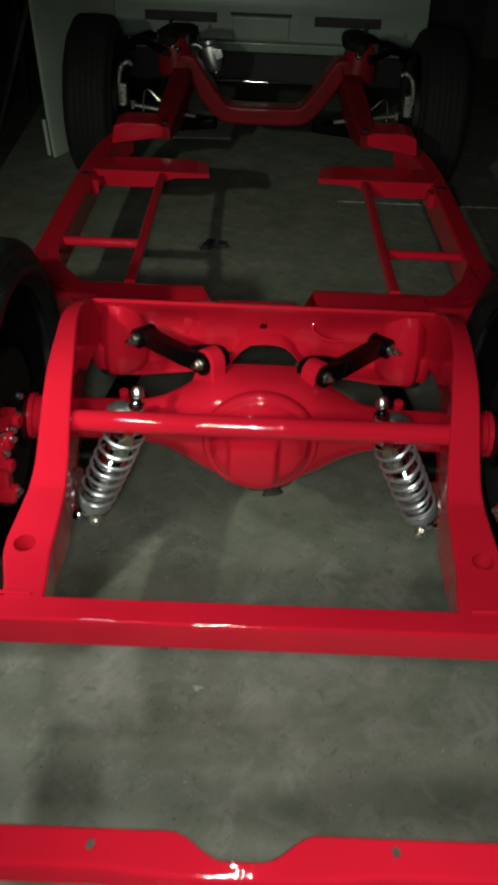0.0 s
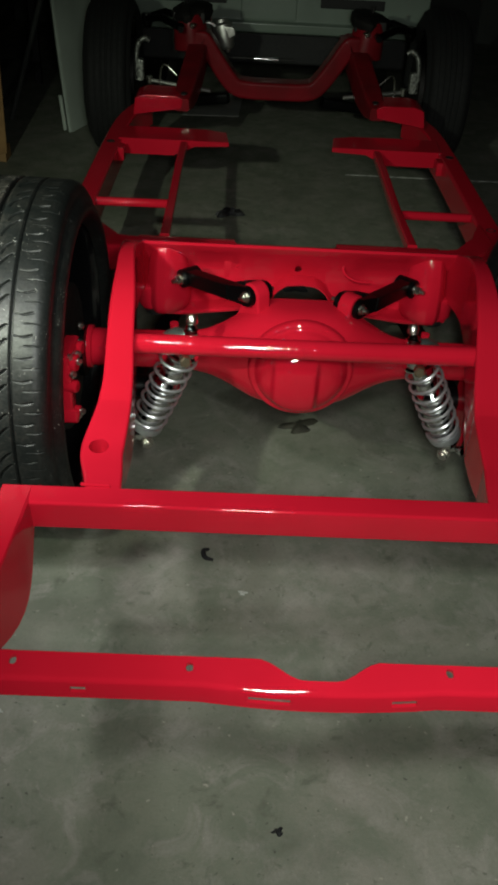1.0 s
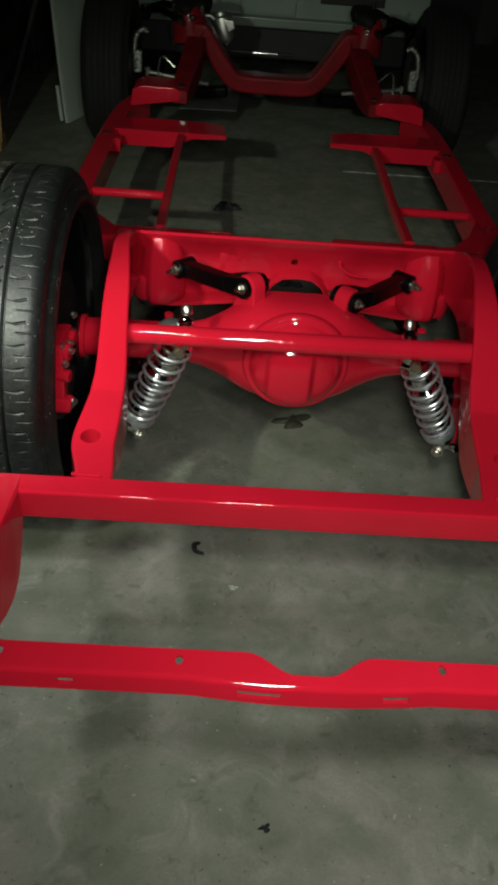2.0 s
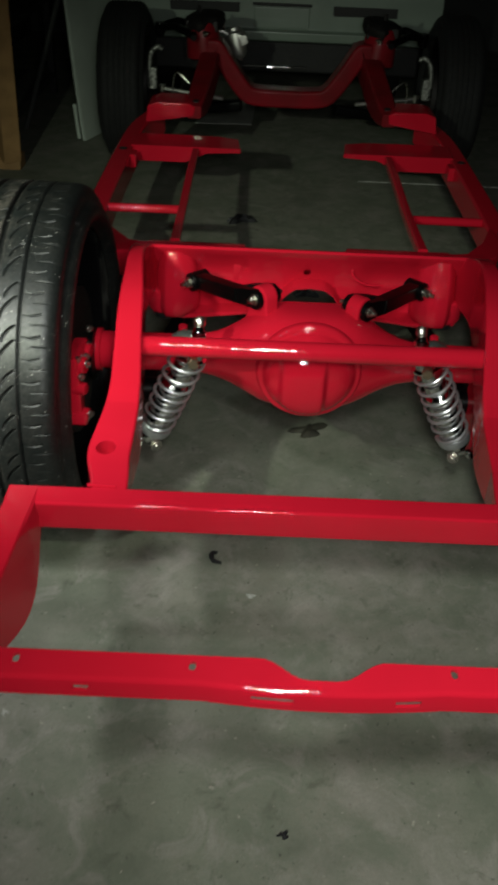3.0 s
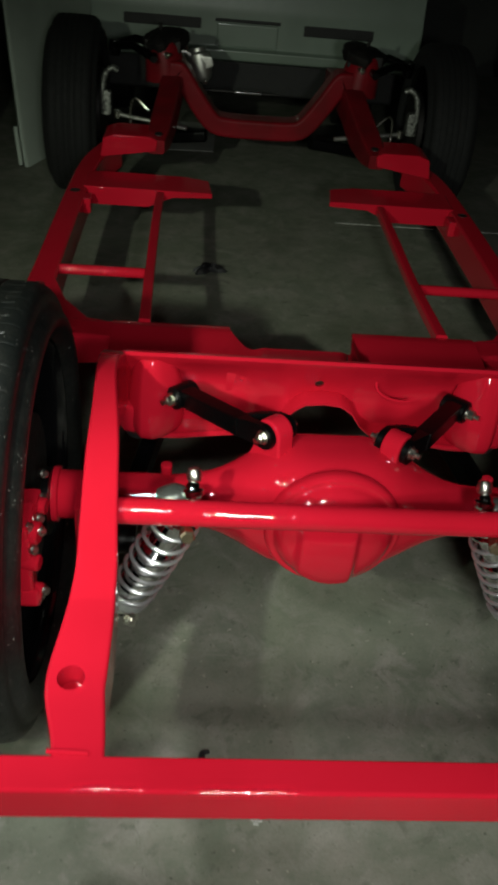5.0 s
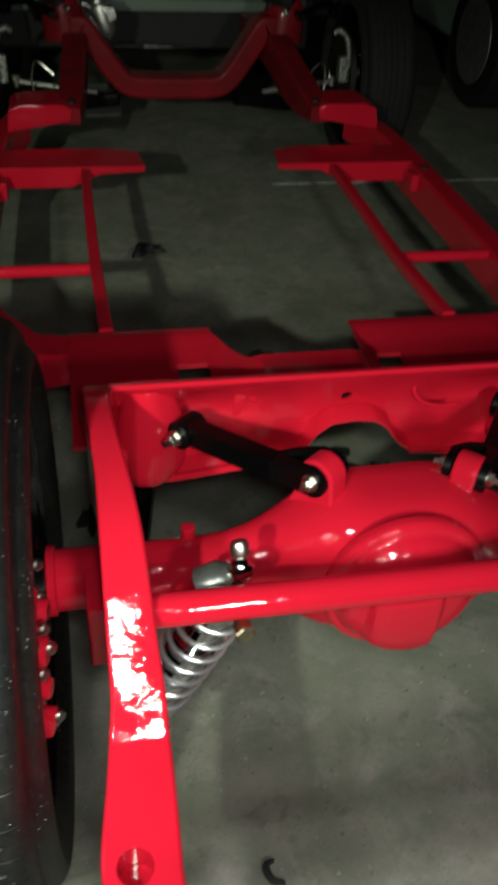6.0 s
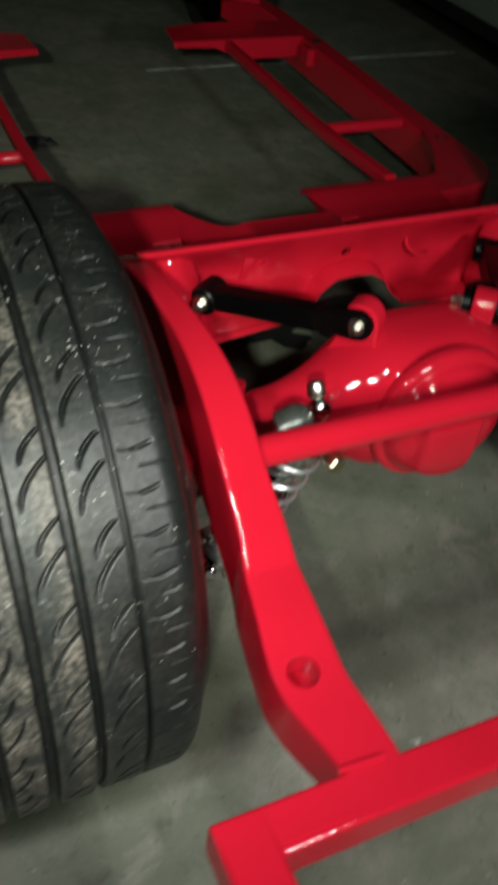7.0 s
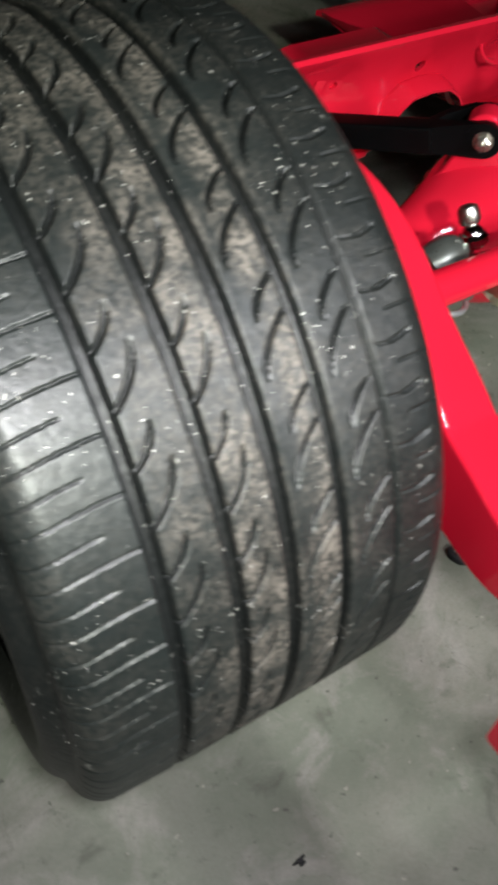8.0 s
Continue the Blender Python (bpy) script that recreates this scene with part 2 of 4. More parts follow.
def pipe(points, r, n=16, bm=None, caps=True):
    pts = [Vector(p) for p in points]
    rad = r if isinstance(r, (list, tuple)) else [r] * len(pts)
    rings, last = [], None
    for i, p in enumerate(pts):
        d = (pts[min(i + 1, len(pts) - 1)] - pts[max(0, i - 1)]).normalized()
        if last is None:
            last = d.orthogonal().normalized()
        u = (last - d * last.dot(d)).normalized()
        last = u
        v = d.cross(u)
        rings.append([p + (u * math.cos(a) + v * math.sin(a)) * rad[i] for a in (2 * math.pi * k / n for k in range(n))])
    return loft(rings, bm, caps)


def lathe(profile, base, axis, n=24, bm=None):
    """profile: rows of distance along the axis and radius."""
    a = Vector(axis).normalized()
    pts = [Vector(base) + a * h for h, _ in profile]
    u = a.orthogonal().normalized()
    v = a.cross(u)
    rings = [[p + (u * math.cos(t) + v * math.sin(t)) * max(r, 1e-4) for t in (2 * math.pi * k / n for k in range(n))]
             for p, (_, r) in zip(pts, profile)]
    return loft(rings, bm)


def bolt(at, axis, r=0.011, length=0.014, bm=None):
    """A hexagon head with a washer and a stub of thread."""
    bm = bm or bmesh.new()
    lathe([(-0.004, r * 1.35), (0.0, r * 1.35)], at, axis, 16, bm)
    lathe([(0.0, r), (length * 0.7, r), (length * 0.8, r * 0.85)], at, axis, 6, bm)
    lathe([(length * 0.8, r * 0.5), (length * 1.5, r * 0.5)], at, axis, 10, bm)
    return bm


def drill(ob, cutter):
    """Cut the solid bmesh cutter out of a mesh object."""
    me = bpy.data.meshes.new("cutter")
    bmesh.ops.recalc_face_normals(cutter, faces=cutter.faces)
    cutter.to_mesh(me)
    cutter.free()
    tool = new("cutter", me)
    ob.modifiers.clear()
    mod = ob.modifiers.new("cut", "BOOLEAN")
    mod.operation, mod.object, mod.solver = "DIFFERENCE", tool, "EXACT"
    done = bpy.data.meshes.new_from_object(ob.evaluated_get(bpy.context.evaluated_depsgraph_get()))
    ob.modifiers.clear()
    wn = ob.modifiers.new("weighted", "WEIGHTED_NORMAL")
    wn.keep_sharp, wn.weight = True, 80
    old = ob.data
    done.name = old.name
    ob.data = done
    bpy.data.objects.remove(tool)
    bpy.data.meshes.remove(old)
    return ob


# ---- setting ----
def slab(name, x0, x1, y0, y1, z0, z1, mat, label, category):
    return tagged(part(name, box(x0, x1, y0, y1, z0, z1), mat), label, category, kind="structure")


slab("floor", -2.2, 4.7, -4.2, 6.2, -0.12, 0.0, CONCRETE, "stained grey-green concrete garage floor", "floor")
# Walls painted dark in place of the shade that lies on them.
slab("wall_west", -2.2, -2.0, -4.0, 6.0, 0.0, 2.9, WALL, "garage side wall painted dark to look unlit", "wall")
slab("wall_east", 4.5, 4.7, -4.0, 6.0, 0.0, 2.9, WALL, "garage side wall painted dark to look unlit", "wall")
slab("wall_north", -2.0, 4.5, 5.8, 6.0, 0.0, 2.9, WALL, "garage end wall painted dark to look unlit", "wall")
# Out of view behind the camera; white only to bounce light.
slab("wall_south", -2.0, 4.5, -4.0, -3.8, 0.0, 2.9, WHITE, "unseen white end wall added to bounce light", "wall")
# Unseen ceiling, dark so that the gloss paint reflects nothing pale.
slab("ceiling", -2.2, 4.7, -4.2, 6.2, 2.9, 3.0, WALL, "unseen garage ceiling painted dark to stop reflections", "ceiling")

# ---- the chassis frame ----
chassis = thing("chassis_frame", (0, 1.0, 0), "glossy red painted bare car chassis frame on its wheels", "car frame")
chassis.location = (0, 0, 0)


def rear_rail(s):
    rows = []
    for y, z, xi, xo, h in ((-0.535, 0.430, 0.324, 0.388, 0.070), (-0.49, 0.430, 0.328, 0.397, 0.076), (-0.45, 0.4305, 0.333, 0.409, 0.081), (-0.425, 0.432, 0.336, 0.415, 0.084),
                            (-0.395, 0.436, 0.336, 0.416, 0.092), (-0.34, 0.4475, 0.336, 0.409, 0.106), (-0.30, 0.4560, 0.337, 0.4045, 0.112), (-0.285, 0.4625, 0.338, 0.403, 0.114),
                            (-0.25, 0.488, 0.339, 0.399, 0.118), (-0.20, 0.525, 0.344, 0.400, 0.126), (-0.15, 0.565, 0.348, 0.401, 0.140), (-0.10, 0.592, 0.352, 0.402, 0.150),
                            (-0.05, 0.606, 0.358, 0.403, 0.154), (0.0, 0.612, 0.365, 0.405, 0.156), (0.05, 0.613, 0.371, 0.408, 0.156), (0.10, 0.609, 0.375, 0.411, 0.154),
                            (0.16, 0.596, 0.375, 0.414, 0.146), (0.215, 0.574, 0.370, 0.415, 0.132), (0.265, 0.545, 0.360, 0.416, 0.112), (0.305, 0.495, 0.348, 0.417, 0.085),
                            (0.345, 0.425, 0.342, 0.422, 0.06), (0.40, 0.392, 0.338, 0.428, 0.05), (0.52, 0.384, 0.335, 0.434, 0.05), (0.67, 0.384, 0.335, 0.436, 0.05)):
        rows.append((s * (xi + xo) / 2 + shift(y), y, z, xo - xi, h))
    return part("rear_rail", beam(rows, 0.006, 4, flat=True), RED, chassis)


for s in (-1, 1):
    rail = rear_rail(s)
    hx = s * 0.383 + shift(-0.4)
    # stop plate that hangs from the rail behind the axle
    part("stop_plate", prism([(-0.112, 0.470), (-0.050, 0.480), (-0.056, 0.362), (-0.106, 0.356)], lambda u, v, w, s=s: Vector((s * (0.394 + w) - 0.002, u, v)), 0.030), RED, chassis, bevel=0.004)
    drill(rail, lathe([(-0.036, 0.0185), (0.05, 0.0185)], (hx, -0.412, 0.4350), (0, -0.05, 1), 28))

# rear crossbar and the tail behind it
part("rear_crossbar", beam([(-0.541, -0.550, 0.430, 0.050, 0.058), (-0.20, -0.549, 0.430, 0.050, 0.058), (0.20, -0.548, 0.430, 0.050, 0.058), (0.52, -0.547, 0.430, 0.050, 0.058)], 0.0055), RED, chassis)


def tail_rail(s):
    """A channel whose inner wall hangs down in a curve to the tail bar."""
    bm = bmesh.new()
    x = s * 0.503 - 0.012
    ys = np.linspace(-0.530, -0.955, 15)
    rings = []
    for y in ys:
        f = (-0.530 - y) / 0.425
        top = 0.430 + 0.040 * f
        hang = math.sin(math.pi * min(1, f * 1.03)) ** 1.5
        low = top - 0.058 - 0.050 * hang
        xo, xi = x + s * 0.026, x - s * 0.028
        t = 0.004
        rings.append([Vector((xo, y, top - 0.004)), Vector((xo - s * 0.004, y, top)), Vector((xi + s * 0.004, y, top)), Vector((xi, y, top - 0.004)),
                      Vector((xi - s * 0.022 * hang, y, low)), Vector((xi - s * (0.022 * hang - t), y, low)), Vector((xo - s * t, y, top - 0.058)), Vector((xo, y, top - 0.058))])
    return part("tail_rail", loft(rings, bm), RED, chassis)


tail_rail(-1)
tail_rail(1)


def tail_bar():
    """A pressed channel with a dip in the middle of its far edge."""
    bm = bmesh.new()
    rings = []
    for x in np.linspace(-0.565, 0.54, 90):
        u = abs(x + 0.014)
        k = 1 - min(1, max(0, (u - 0.022) / 0.062))
        k = k * k * (3 - 2 * k)
        far, crest = -0.922 - 0.034 * k, -0.968 - 0.010 * max(0, 1 - (u / 0.16) ** 2)
        z = 0.470
        rings.append([Vector((x, far, z - 0.012)), Vector((x, far, z - 0.004)), Vector((x, far - 0.004, z)), Vector((x, crest + 0.007, z - 0.005)),
                      Vector((x, crest + 0.002, z - 0.0075)), Vector((x, crest - 0.001, z - 0.012)), Vector((x, crest - 0.004, z - 0.036)), Vector((x, crest, z - 0.038)),
                      Vector((x, crest + 0.002, z - 0.036)), Vector((x, crest + 0.004, z - 0.016)), Vector((x, crest + 0.009, z - 0.010)), Vector((x, far - 0.006, z - 0.005)), Vector((x, far - 0.003, z - 0.011))])
    return part("tail_bar", loft(rings, bm), RED, chassis)


bar = tail_bar()
for x, y in ((-0.425, -0.940), (-0.189, -0.942), (0.162, -0.938), (0.40, -0.940)):
    slot = [(x + 0.0048 * math.cos(a), y + (0.002 if math.sin(a) > 0 else -0.002) + 0.0050 * math.sin(a)) for a in (math.pi * (k + 0.5) / 8 for k in range(16))]
    drill(bar, prism(slot, lambda u, v, w: Vector((u, v, 0.42 + w)), 0.07))
for x, w in ((-0.335, 0.020), (-0.082, 0.056), (0.098, 0.034)):
    drill(bar, box(x - w / 2, x + w / 2, -1.0, -0.950, 0.443, 0.453))

# tube between the rails
part("cross_tube", pipe([(-0.356, -0.160, 0.512), (0, -0.162, 0.514), (0.350, -0.163, 0.516)], 0.0205, 24), RED, chassis)
for s in (-1, 1):
    tab = prism([(-0.165, 0.492), (-0.105, 0.488), (-0.095, 0.502), (-0.165, 0.510)], lambda u, v, w, s=s: Vector((s * 0.236 - 0.006 - 0.012 + w, u, v)), 0.024)
    part("shock_tab", tab, RED, chassis, bevel=0.002)


# big rear crossmember
def lower_edge(x):
    u = abs(x - 0.010)
    pts = ((0, 0.476), (0.036, 0.472), (0.058, 0.456), (0.078, 0.426), (0.100, 0.408), (0.15, 0.402), (0.20, 0.396), (0.26, 0.388), (0.32, 0.386), (0.41, 0.40))
    return float(np.interp(u, [p[0] for p in pts], [p[1] for p in pts]))


def crossmember():
    rings = []
    for x in np.linspace(-0.376, 0.376, 89):
        lo = lower_edge(x)
        # the plate round each arm mount is dished forward
        d = math.exp(-((abs(x) - 0.215) / 0.075) ** 4) * 0.022
        mid = 0.46 if lo < 0.45 else lo + 0.005
        rings.append([Vector((x, 0.232, 0.560)), Vector((x, 0.230, 0.570)), Vector((x, 0.218, 0.573)), Vector((x, 0.213, 0.568)),
                      Vector((x, 0.226, 0.548)), Vector((x, 0.258 + d * 0.7, 0.505)), Vector((x, 0.266 + d, mid)), Vector((x, 0.258 + d * 0.5, lo + 0.008)),
                      Vector((x, 0.236, lo + 0.002)), Vector((x, 0.228, lo - 0.002)), Vector((x, 0.229, lo - 0.006)), Vector((x, 0.262 + d * 0.5, lo + 0.001)), Vector((x, 0.273 + d, mid)), Vector((x, 0.266 + d * 0.7, 0.507)), Vector((x, 0.238, 0.548))])
    return part("rear_crossmember", loft(rings), RED, chassis, smooth=50)


cross = crossmember()
for x, z, r in ((0.001, 0.500, 0.009), (-0.150, 0.498, 0.006)):
    drill(cross, lathe([(-0.05, r), (0.10, r)], (x, 0.255, z), (0, 1, -0.1), 16))


def shelf_height(y):
    return float(np.interp(y, (0.30, 0.48, 0.56, 0.655, 0.68, 0.70, 0.80), (0.382, 0.384, 0.384, 0.392, 0.390, 0.384, 0.372)))


def shelf(side):
    """The low beam in front of the crossmember, cut away in the middle, with two long openings."""
    bm = bmesh.new()
    xs = [-0.44 + 0.01 * k for k in range(89)]
    ys = [0.33, 0.38, 0.43, 0.465, 0.485, 0.505, 0.53, 0.545, 0.56, 0.59, 0.62, 0.65, 0.668, 0.685, 0.697]

    def keep(x, y):
        u = abs(x + 0.012)
        if x * side < 0:
            return False
        if u < 0.150:
            return False
        if abs(x) < 0.30 and y < 0.465:
            return False
        return not (0.508 < y < 0.562 and (-0.242 < x < -0.184 or 0.138 < x < 0.212))

    top, low = {}, {}
    for i, x in enumerate(xs):
        for j, y in enumerate(ys):
            top[i, j] = bm.verts.new((x, y, shelf_height(y)))
            low[i, j] = bm.verts.new((x, y, shelf_height(y) - 0.010))
    cells = {(i, j) for i in range(len(xs) - 1) for j in range(len(ys) - 1) if keep((xs[i] + xs[i + 1]) / 2, (ys[j] + ys[j + 1]) / 2)}
    for i, j in cells:
        bm.faces.new((top[i, j], top[i + 1, j], top[i + 1, j + 1], top[i, j + 1]))
        bm.faces.new((low[i, j], low[i, j + 1], low[i + 1, j + 1], low[i + 1, j]))
        for di, dj, a, b in ((-1, 0, (0, 0), (0, 1)), (1, 0, (1, 1), (1, 0)), (0, -1, (1, 0), (0, 0)), (0, 1, (0, 1), (1, 1))):
            if (i + di, j + dj) not in cells:
                p, q = (i + a[0], j + a[1]), (i + b[0], j + b[1])
                bm.faces.new((top[p], low[p], low[q], top[q]))
    bmesh.ops.delete(bm, geom=[v for v in bm.verts if not v.link_faces], context="VERTS")
    return part("floor_crossbeam", bm, RED, chassis, smooth=40)


shelf(-1)
shelf(1)


def middle_web():
    """The sheet that joins the beam's two halves behind the crossmember, with a curved front edge."""
    rows = []
    for x in np.linspace(-0.180, 0.156, 37):
        u = abs(x + 0.012)
        k = min(1, max(0, (u - 0.085) / 0.075))
        k = k * k * (3 - 2 * k)
        yf, zf = 0.455 + 0.238 * k ** 1.6, 0.464 - 0.078 * k
        a, b = Vector((x, 0.262, 0.535)), Vector((x, yf, zf))
        m = Vector((x, 0.31, 0.475 - 0.087 * k))
        top = [a, m, b]
        rows.append(top + [p - Vector((0, 0, 0.006)) for p in top[::-1]])
    return part("middle_web", loft(rows), RED, chassis, smooth=50, weighted=False)


middle_web()


def torque_plate(s):
    plan = [(0.40, 0.60), (0.41, 0.692), (0.505, 0.725), (0.575, 0.84), (0.622, 0.97), (0.635, 0.80), (0.58, 0.69), (0.50, 0.63)]
    g = part("torque_plate", prism(plan, lambda u, v, w: Vector((s * u, v, shelf_height(v) - 0.006 - w)), 0.035), RED, chassis, bevel=0.004)
    tab = prism([(0.440, 0.386), (0.505, 0.384), (0.500, 0.330), (0.470, 0.330), (0.468, 0.345), (0.440, 0.350)], lambda u, v, w: Vector((s * u, 0.612 + 0.25 * (u - 0.44) + w, v)), 0.006)
    part("body_tab", tab, RED, g, bevel=0.002)
    return g


torque_plate(-1)
torque_plate(1)


def arm_mount(s):
    """A pressed half cone between rail and crossmember, wide at its foot; the arm is bolted to its flank."""
    rings = []
    for z, r in ((0.386, 0.030), (0.389, 0.045), (0.396, 0.055), (0.408, 0.0605), (0.425, 0.062), (0.455, 0.061), (0.49, 0.057), (0.52, 0.049), (0.545, 0.039), (0.556, 0.033)):
        c = 0.250 - 0.10 * max(0.0, 0.40 - z)
        ring = []
        for k in range(19):
            a = math.pi * k / 18
            flat = 1 - 0.10 * math.sin(2 * a) ** 2
            ring.append(Vector((s * (0.322 + 0.60 * r * math.cos(a) * flat + (0.010 if a < 1.57 else -0.40 * r * -math.cos(a) * flat)), min(c - r * math.sin(a) * flat, 0.262), z)))
        rings.append(ring + [Vector((ring[-1].x, 0.255, z)), Vector((ring[0].x, 0.255, z))])
    return part("arm_mount", loft(rings), RED, chassis, smooth=50)


for s in (-1, 1):
    arm_mount(s)
    cup = lathe([(0.0, 0.026), (0.003, 0.036), (0.012, 0.041), (0.060, 0.041), (0.066, 0.036)], (s * 0.352, 0.256, 0.392), (0, -0.08, 1), 32)
    c = part("spring_cup", cup, RED, chassis, smooth=40)
    part("cup_liner", lathe([(0.0, 0.028), (0.018, 0.032)], (s * 0.345, 0.250, 0.376), (0, 0, 1), 24), SHADOWY, c, "black rubber spring seat")
    lip = pipe([(s * x, 0.224, lower_edge(x) - 0.001) for x in np.linspace(0.11, 0.345, 16)], 0.006, 8)
    part("rolled_edge", lip, RED, chassis)
    part("weld_bead", pipe([(s * u + shift(-0.5), -0.524 - 0.004 * math.sin(9 * u), 0.4315) for u in np.linspace(0.345, 0.396, 10)], 0.0035, 8), RED, chassis)
    # Black block in place of a cut; its colour is the slot's shade.
    if s > 0:
        part("rail_slot", box(0.3262, 0.335, -0.468, -0.442, 0.392, 0.414), SHADOWY, chassis, "black block painted as a shaded slot in the rail")
    if s > 0:
        rib = pipe([(s * (0.165 + 0.055 * math.cos(a)), 0.250 + 0.012 * math.sin(a), 0.510 - 0.028 * -math.sin(a)) for a in np.linspace(math.pi * 0.85, math.pi * 1.6, 12)], 0.003, 8)
        part("pressed_bead", rib, RED, chassis)


def side_rail(s):
    rows = [(s * 0.42, 0.655, 0.386, 0.08, 0.07), (s * 0.50, 0.660, 0.383, 0.085, 0.08), (s * 0.58, 0.695, 0.374, 0.088, 0.095), (s * 0.632, 0.765, 0.366, 0.088, 0.10), (s * 0.654, 0.88, 0.358, 0.080, 0.105), (s * 0.658, 1.08, 0.355, 0.072, 0.105),
            (s * 0.658, 1.40, 0.355, 0.070, 0.105), (s * 0.655, 1.72, 0.356, 0.070, 0.105), (s * 0.640, 2.00, 0.360, 0.070, 0.105), (s * 0.585, 2.20, 0.368, 0.075, 0.10)]
    r = part("side_rail", beam(rows, 0.010, 4, flat=True), RED, chassis)
    for y in (0.93, 1.66):
        # No opening here: a black disc carries the hole's shade.
        part("mount_hole", lathe([(0, 0.016), (0.0015, 0.016), (0.0015, 0.012), (-0.01, 0.012)], (s * 0.657, y, 0.3562), (0, 0, 1), 18), SHADOWY, r, "black disc painted as a shaded body mount hole")
    lug = box(s * 0.600, s * 0.655, 1.60, 1.66, 0.300, 0.352)
    part("body_mount_lug", lug, RED, r, bevel=0.006)
    return r


side_rail(-1)
side_rail(1)

for s in (-1, 1):
    part("inner_bar", beam([(s * 0.366, 0.700, 0.392, 0.030, 0.030), (s * 0.374, 1.08, 0.362, 0.028, 0.030), (s * 0.378, 1.40, 0.358, 0.028, 0.030), (s * 0.378, 1.715, 0.356, 0.028, 0.030)], 0.006, 4, flat=True), RED, chassis)
    part("outrigger_tube", pipe([(s * 0.378, 1.072, 0.340), (s * 0.63, 1.076, 0.338)], 0.0145, 16), RED, chassis)
    # floor support bracket: a pressed top with a deep web that thins to its tip
    br = bmesh.new()
    prism([(0.202, 0.358), (0.635, 0.358), (0.635, 0.298), (0.42, 0.298), (0.375, 0.318), (0.335, 0.336), (0.202, 0.342)], lambda u, v, w, s=s: Vector((s * u, 1.700 + w, v)), 0.008, br)
    prism([(0.202, 1.700), (0.635, 1.700), (0.640, 1.86), (0.50, 1.865), (0.30, 1.86), (0.215, 1.83)], lambda u, v, w, s=s: Vector((s * u, v, 0.3595 - w)), 0.006, br)
    part("floor_bracket", br, RED, chassis, bevel=0.003, weighted=False, smooth=1)
    # box where the frame narrows to the front
    tb = prism([(0.404, 0.428), (0.432, 0.442), (0.560, 0.446), (0.602, 0.432), (0.612, 0.364), (0.500, 0.378), (0.410, 0.390)], lambda u, v, w, s=s: Vector((s * u, 2.00 + 0.10 * (0.60 - u) + w + 0.10 * (v - 0.37), v)), 0.16)
    t = part("torque_box", tb, RED, chassis, bevel=0.007)
    # Black disc laid on the metal as the hole's painted shade.
    part("slot", lathe([(0, 0.015), (0.003, 0.014)], (s * 0.404, 2.075, 0.4395), (0, -0.2, 1), 14), SHADOWY, t, "black disc painted as a shaded round hole")
    rows = [(s * 0.410, 2.030, 0.430, 0.060, 0.05), (s * 0.404, 2.15, 0.455, 0.080, 0.09), (s * 0.392, 2.35, 0.488, 0.085, 0.12), (s * 0.380, 2.55, 0.525, 0.085, 0.12), (s * 0.372, 2.80, 0.535, 0.085, 0.12), (s * 0.372, 3.15, 0.50, 0.085, 0.11)]
    part("front_rail", beam(rows, 0.010, 4, flat=True), DARK_RED, chassis)
    # shock tower
    tw = bmesh.new()
    lathe([(0.0, 0.085), (0.06, 0.080), (0.12, 0.072), (0.150, 0.060), (0.160, 0.045)], (s * 0.405, 2.68, 0.50), (s * 0.12, 0, 1), 24, tw)
    part("spring_tower", tw, DARK_RED, chassis, smooth=40)


def front_crossmember():
    path = smooth_path([(-0.385, 0.585), (-0.325, 0.575), (-0.262, 0.49), (-0.190, 0.395), (-0.145, 0.375), (0.0, 0.372), (0.130, 0.375), (0.175, 0.395), (0.243, 0.49), (0.305, 0.58), (0.37, 0.590)], 4)
    rings = []
    for i, q in enumerate(path):
        a, b = path[max(0, i - 1)], path[min(len(path) - 1, i + 1)]
        d = Vector((b[0] - a[0], 0, b[1] - a[1])).normalized()
        up = Vector((-d.z, 0, d.x))
        o = Vector((q[0], 2.66, q[1]))
        rings.append([o + Vector((0, u, 0)) + up * v for u, v in rounded(0.12, 0.080, 0.014)])
    return part("front_crossmember", loft(rings), DARK_RED, chassis)


front_crossmember()

# ---- rear axle ----
axle = thing("rear_axle", (0, 0, 0), "red painted rear axle with a round differential housing", "car axle")
AZ = 0.402


def axle_housing():
    rings = []
    for x in np.concatenate([np.linspace(-0.29, -0.02, 34), np.linspace(0.0, 0.29, 35)]):
        u = abs(x)
        k = float(np.interp(u, (0, 0.055, 0.080, 0.105, 0.130, 0.155, 0.180, 0.205, 0.235, 0.27), (1.0, 1.0, 0.96, 0.85, 0.67, 0.465, 0.285, 0.145, 0.045, 0.0)))
        rz, ry, e = 0.043 + 0.073 * k, 0.043 + 0.046 * k, 1 - 0.30 * k
        rings.append([Vector((x, 0.01 + ry * math.copysign(abs(math.cos(a)) ** e, math.cos(a)), AZ + 0.008 * k + rz * math.copysign(abs(math.sin(a)) ** e, math.sin(a))))
                      for a in (2 * math.pi * (i + 0.5) / 56 for i in range(56))])
    return part("housing", loft(rings), RED, axle, smooth=60)


axle_housing()
for s in (-1, 1):
    part("axle_tube", lathe([(0.0, 0.043), (0.18, 0.043), (0.182, 0.049), (0.192, 0.049)], (s * 0.285, 0.01, AZ), (s, 0, 0), 28), RED, axle)


